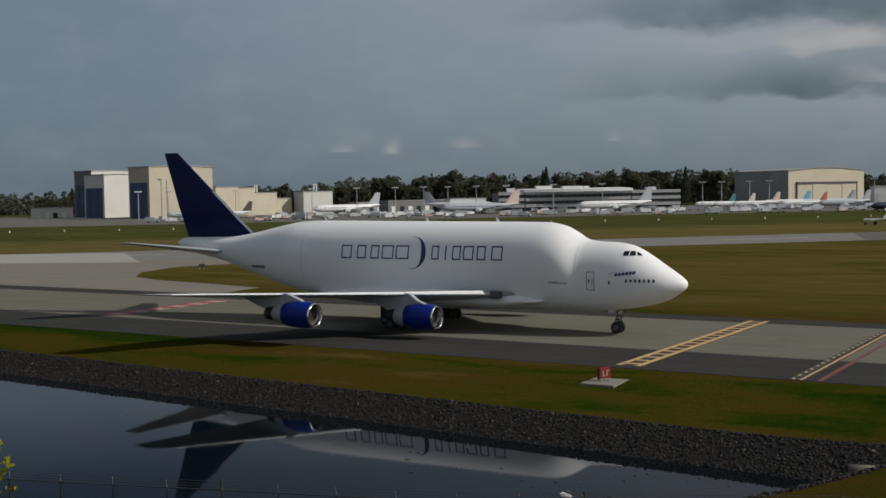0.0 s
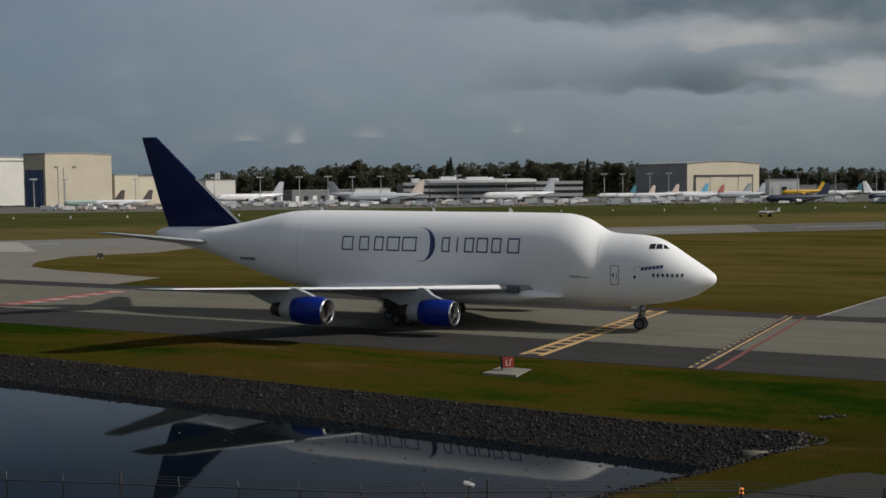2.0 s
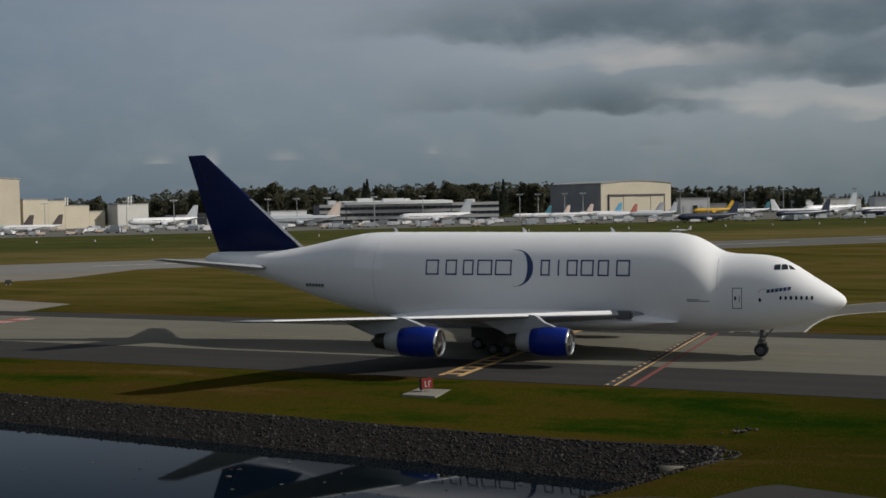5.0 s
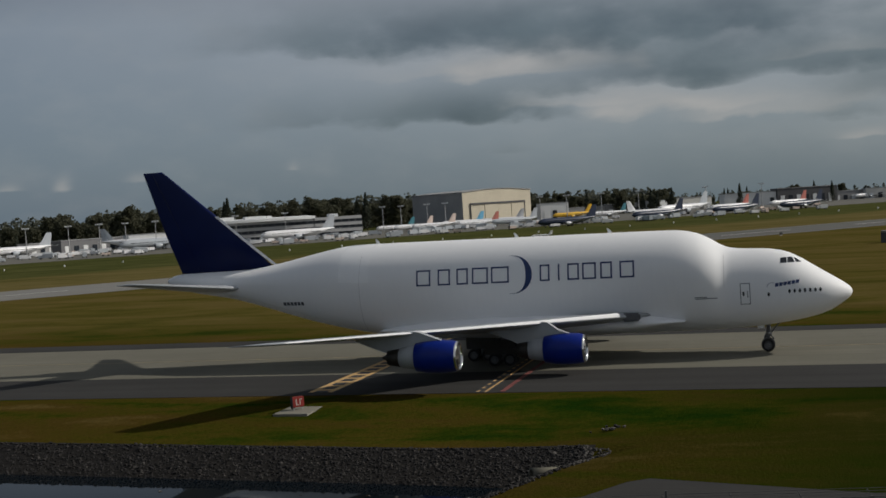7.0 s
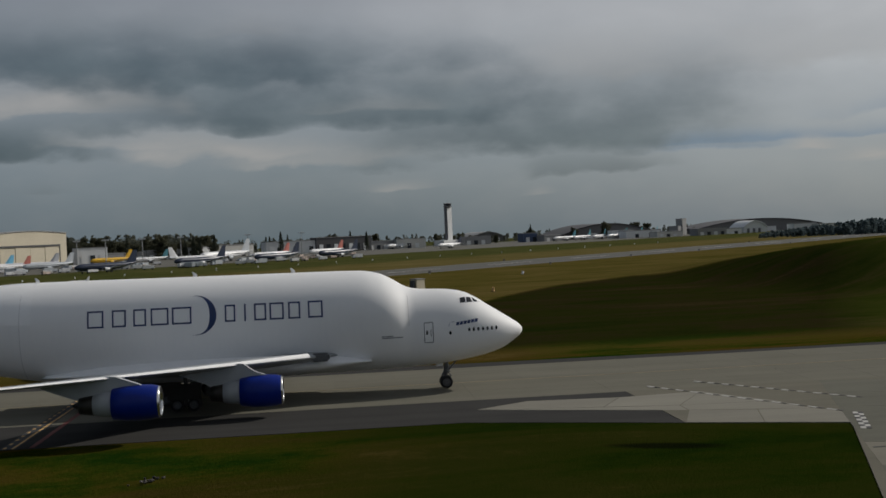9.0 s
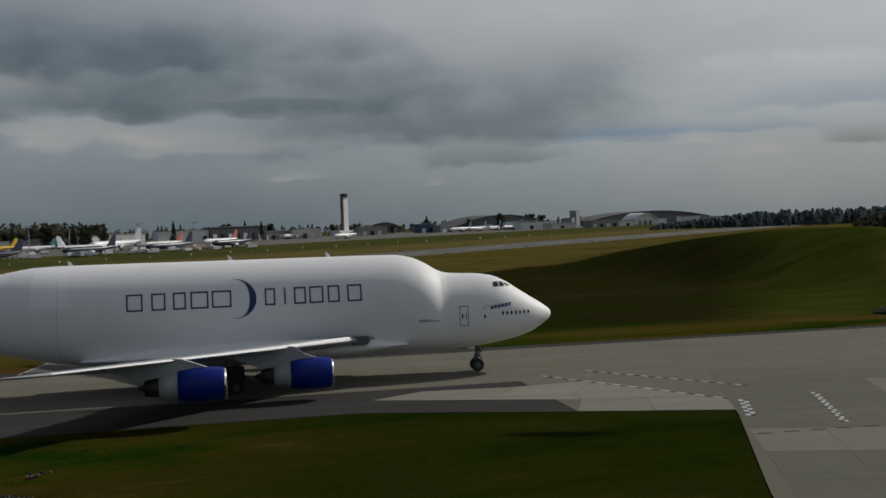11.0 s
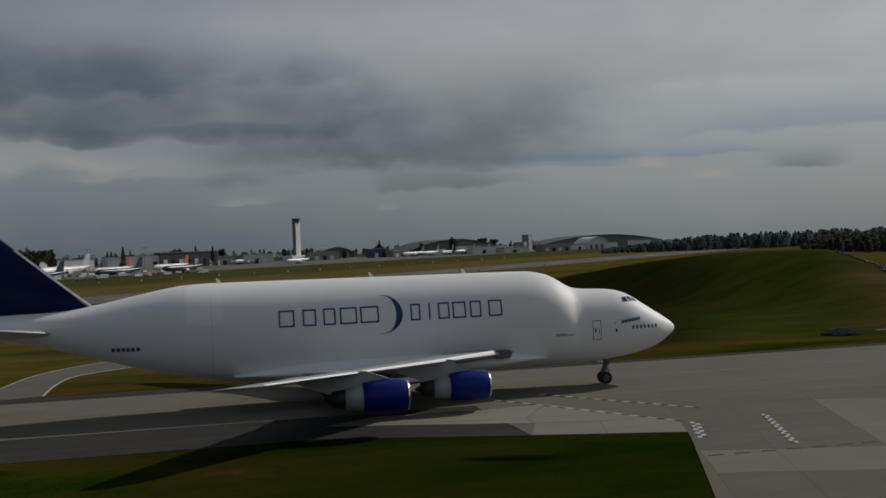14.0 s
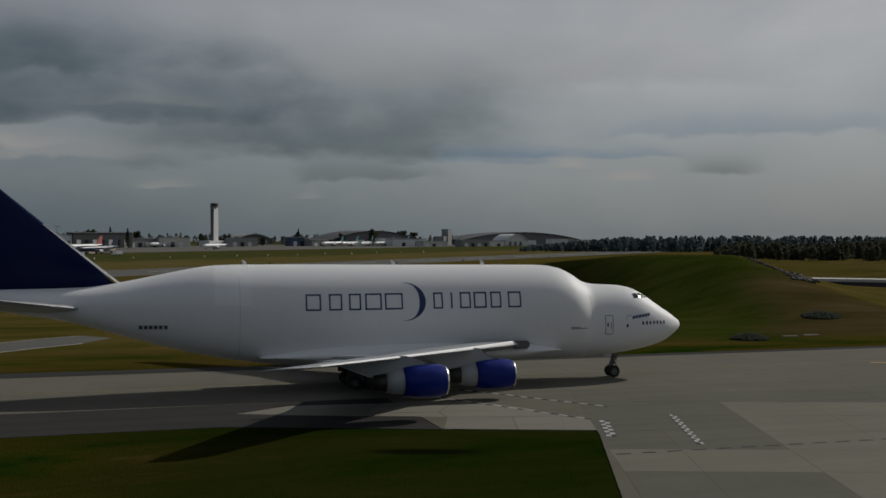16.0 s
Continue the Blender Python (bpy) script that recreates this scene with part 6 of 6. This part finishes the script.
for i in range(46):
    u, w = rng.uniform(-34, -21.5), rng.uniform(58.5, 66.5)
    if rng.random() < 0.3:
        u = rng.uniform(-75, -30)
    if shore(w) - u < 0.5:
        continue
    p = UW(u, w, WATER_Z)
    k = rng.uniform(0.06, 0.17)
    o = tagged(new("pond_stone", shapes[i % 8]), "dark wet stone breaking the pond's surface", "stone", "stones in the pond")
    o.matrix_basis = pose(p.x, p.y, p.z, 0, 0, rng.uniform(0, 360)) @ Matrix.Diagonal((k * 1.5, k, k * 0.6, 1))

# ---- concrete slabs of taxiway and apron ----
bed = strip("road_taxiway", [UW(-420, 101.7), UW(420, 101.7), UW(420, 126.4), UW(-420, 126.4)], JOINTS, 0.029, "concrete taxiway of large jointed slabs", "taxiway")


def slab_mesh(lu, lw, mat, name="slab"):
    bm = bmesh.new()
    g = 0.012
    slab(bm, [(g, g), (lu - g, g), (lu - g, lw - g), (g, lw - g)], -0.1, 0.0)
    bm2 = mesh_of(bm, mat, name)
    return bm2


LU, LW = 6.25, (126.4 - 101.7) / 4
sm = slab_mesh(LU, LW, CONCRETE)
bm = bmesh.new()
for i in range(-67, 68):
    for j in range(4):
        u, w = i * LU, 101.7 + j * LW
        if -22 <= i < 20:
            o = new("slab", sm)
            o.parent = bed
            o.matrix_basis = pose(*UW(u, w, 0.036), 0, 0, -29.5)
        else:
            slab(bm, [UW(u + 0.012, w + 0.012), UW(u + LU - 0.012, w + 0.012), UW(u + LU - 0.012, w + LW - 0.012), UW(u + 0.012, w + LW - 0.012)], -0.05, 0.036)
rest = part("slabs", bm, CONCRETE, bed)
tagged(rest, "", kind="stuff")
apron = bpy.data.objects["pavement_apron_bed"]


def apron_slab(pts, mat, z):
    bm = bmesh.new()
    slab(bm, pts, 0.0, z)
    o = part("slab", bm, mat, apron)
    return o


# pale wedge beside the grass
for pts in ([UW(11.8, 96.1), UW(22, 93.6), UW(24.5, 98.3), UW(16.6, 99.2)], [UW(22.1, 93.6), UW(28, 92.2), UW(32.0, 99.1), UW(24.6, 98.3)], [UW(28.1, 92.2), UW(36.0, 91.6), UW(33.8, 95.5), UW(32.1, 99.1)],
            [UW(26.1, 84.2), UW(31.4, 82.3), UW(33, 88.0), UW(28, 89.5)], [UW(31.5, 82.3), UW(37.0, 80.3), UW(39.5, 84), UW(37.2, 87), UW(33.1, 88.0)], [UW(28.05, 89.6), UW(37.1, 87.1), UW(36.0, 91.5), UW(28.1, 92.1)], [UW(11.9, 96.0), UW(27.9, 89.6), UW(28, 92.1), UW(22, 93.5)]):
    apron_slab(pts, PALE, 0.06)
# large slabs beyond, running with the crossing apron's grain
dirv = Vector((-0.74, -0.672)).normalized()
side = Vector((0.672, -0.74))
org = Vector((75.0, 54.6)) + dirv * 4.6 + side * 5.0
for i in range(-4, 13):
    for j in range(-1, 8):
        p = org + dirv * (i * 7.5) + side * (j * 7.5)
        if j < 0:
            p = p + side * 2.5
        wide = 4.97 if j < 0 else 7.47
        q = [p, p + dirv * 7.47, p + dirv * 7.47 + side * wide, p + side * wide]
        uw = [(v.x * CU + v.y * SU, -v.x * SU + v.y * CU) for v in q]
        if max(w_ for _, w_ in uw) > 101.5 or min(w_ for _, w_ in uw) < 31:
            continue
        apron_slab(q, APRON2 if (j >= 1 and i >= -2) or (j < 1 and i == 1) else APRON, 0.064)

# ---- stone bank ----
bm = bmesh.new()
cols = []
for i in range(90):
    u = -12.5 - 160 * (i / 89) ** 1.3
    row = []
    for k in range(8):
        w = bank_top(u) + 0.35 - k * 0.62
        p = UW(u, w)
        row.append(Vector((p.x, p.y, height(p.x, p.y) + 0.05)))
    cols.append(row)
loft(bm, cols, close=False)
solid("trim_gravel_bed", bm, worn("dark_gravel", (0.022, 0.020, 0.018), 0.95, scale=3.0, amount=0.5, grain=12.0, spec=0.1), "dark gravel under the bank's stones", "gravel", kind="structure")
bankside = tagged(new("stone_bank"), "steep bank of dark broken riprap stones along the pond", "stone bank", kind="structure")
rng = random.Random(17)
verts, faces = [], []
base = [[tuple(v.co) for v in m_.vertices] for m_ in shapes]
tris = [[tuple(p_.vertices) for p_ in m_.polygons] for m_ in shapes]
near = []
for i in range(21000):
    u = -13.0 - 145 * rng.random() ** 1.3
    f = rng.random()
    w = bank_top(u) + 0.2 - f * 3.7
    x, y = u * CU - w * SU, u * SU + w * CU
    if u > shore(w) + 4.5:
        continue
    near.append((u, w, f))
for i in range(520):
    w = rng.uniform(52, 67)
    near.append((shore(w) + rng.gauss(0.3, 0.45), w, 0.5))
for i in range(1100):
    w = rng.uniform(46, 68)
    near.append((shore(w) + 4.4 - abs(rng.gauss(0, 1.1)), w, 0.5))
for i in range(170):
    u = -13 + rng.uniform(0, 1.6)
    near.append((u, bank_top(u) - rng.uniform(0.2, 3.0), 0.5))
near.sort(key=lambda r: -r[0])
for k, (u, w, f) in enumerate(near):
    p = UW(u, w)
    z = height(p.x, p.y)
    s = rng.uniform(0.06, 0.135) * (1.5 if rng.random() < 0.08 else 1)
    b = k % 8
    m = pose(p.x, p.y, z + s * 0.25, rng.uniform(-40, 40), rng.uniform(-40, 40), rng.uniform(0, 360)) @ Matrix.Diagonal((s, s * rng.uniform(0.7, 1), s * rng.uniform(0.7, 1), 1))
    if k < 300:
        o = new("stone", shapes[b])
        o.parent = bankside
        o.matrix_basis = m
    else:
        n0 = len(verts)
        verts += [tuple(m @ Vector(c)) for c in base[b]]
        faces += [tuple(n0 + q for q in t_) for t_ in tris[b]]
me = bpy.data.meshes.new("riprap")
me.from_pydata(verts, [], faces)
me.materials.append(STONE)
rip = tagged(new("riprap", me), kind="stuff")
rip.parent = bankside


# ---- what moves ----
JET_ROWS = [  # seconds, x, y of the nose, heading
    (0, 18.87, 118.21, -28.25),
    (0.5, 21.60, 116.58, -28.39),
    (1, 24.53, 114.88, -28.55),
    (1.5, 27.35, 113.18, -28.73),
    (2, 30.25, 111.36, -28.90),
    (2.5, 33.07, 109.55, -29.06),
    (3, 35.96, 107.74, -29.18),
    (3.5, 38.75, 106.00, -29.27),
    (6, 53.31, 97.59, -29.51),
    (6.5, 56.09, 95.92, -29.55),
    (7, 59.04, 94.17, -29.58),
    (7.5, 61.87, 92.50, -29.65),
    (8, 64.80, 90.78, -29.73),
    (8.5, 67.60, 89.15, -29.83),
    (9, 70.55, 87.41, -29.94),
    (11.5, 84.70, 78.86, -30.44),
    (12, 87.44, 77.21, -30.53),
    (12.5, 89.99, 75.66, -30.60),
    (13, 92.54, 74.11, -30.65),
    (13.5, 94.91, 72.68, -30.71),
    (14, 97.28, 71.22, -30.78),
    (14.5, 99.47, 69.86, -30.86),
    (15, 101.66, 68.48, -30.93),
    (15.5, 103.76, 67.14, -31.02),
    (16, 105.99, 65.72, -31.09),
]


def motions():
    walk(JET, [(t, pose(x, y, 0.045, 0, 0, h)) for t, x, y, h in JET_ROWS])
    ts = [r[0] for r in JET_ROWS]
    run_ = [0.0]
    for a, b in zip(JET_ROWS, JET_ROWS[1:]):
        run_.append(run_[-1] + math.hypot(b[1] - a[1], b[2] - a[2]))
    n = 120
    for w, x, y in WHEELS:
        rows = []
        for i in range(n + 1):
            t = 16.0 * i / n
            rows.append((t, pose(x, y, 0.62, 0, math.degrees(np.interp(t, ts, run_) / 0.62), 0)))
        walk(w, rows)


motions()
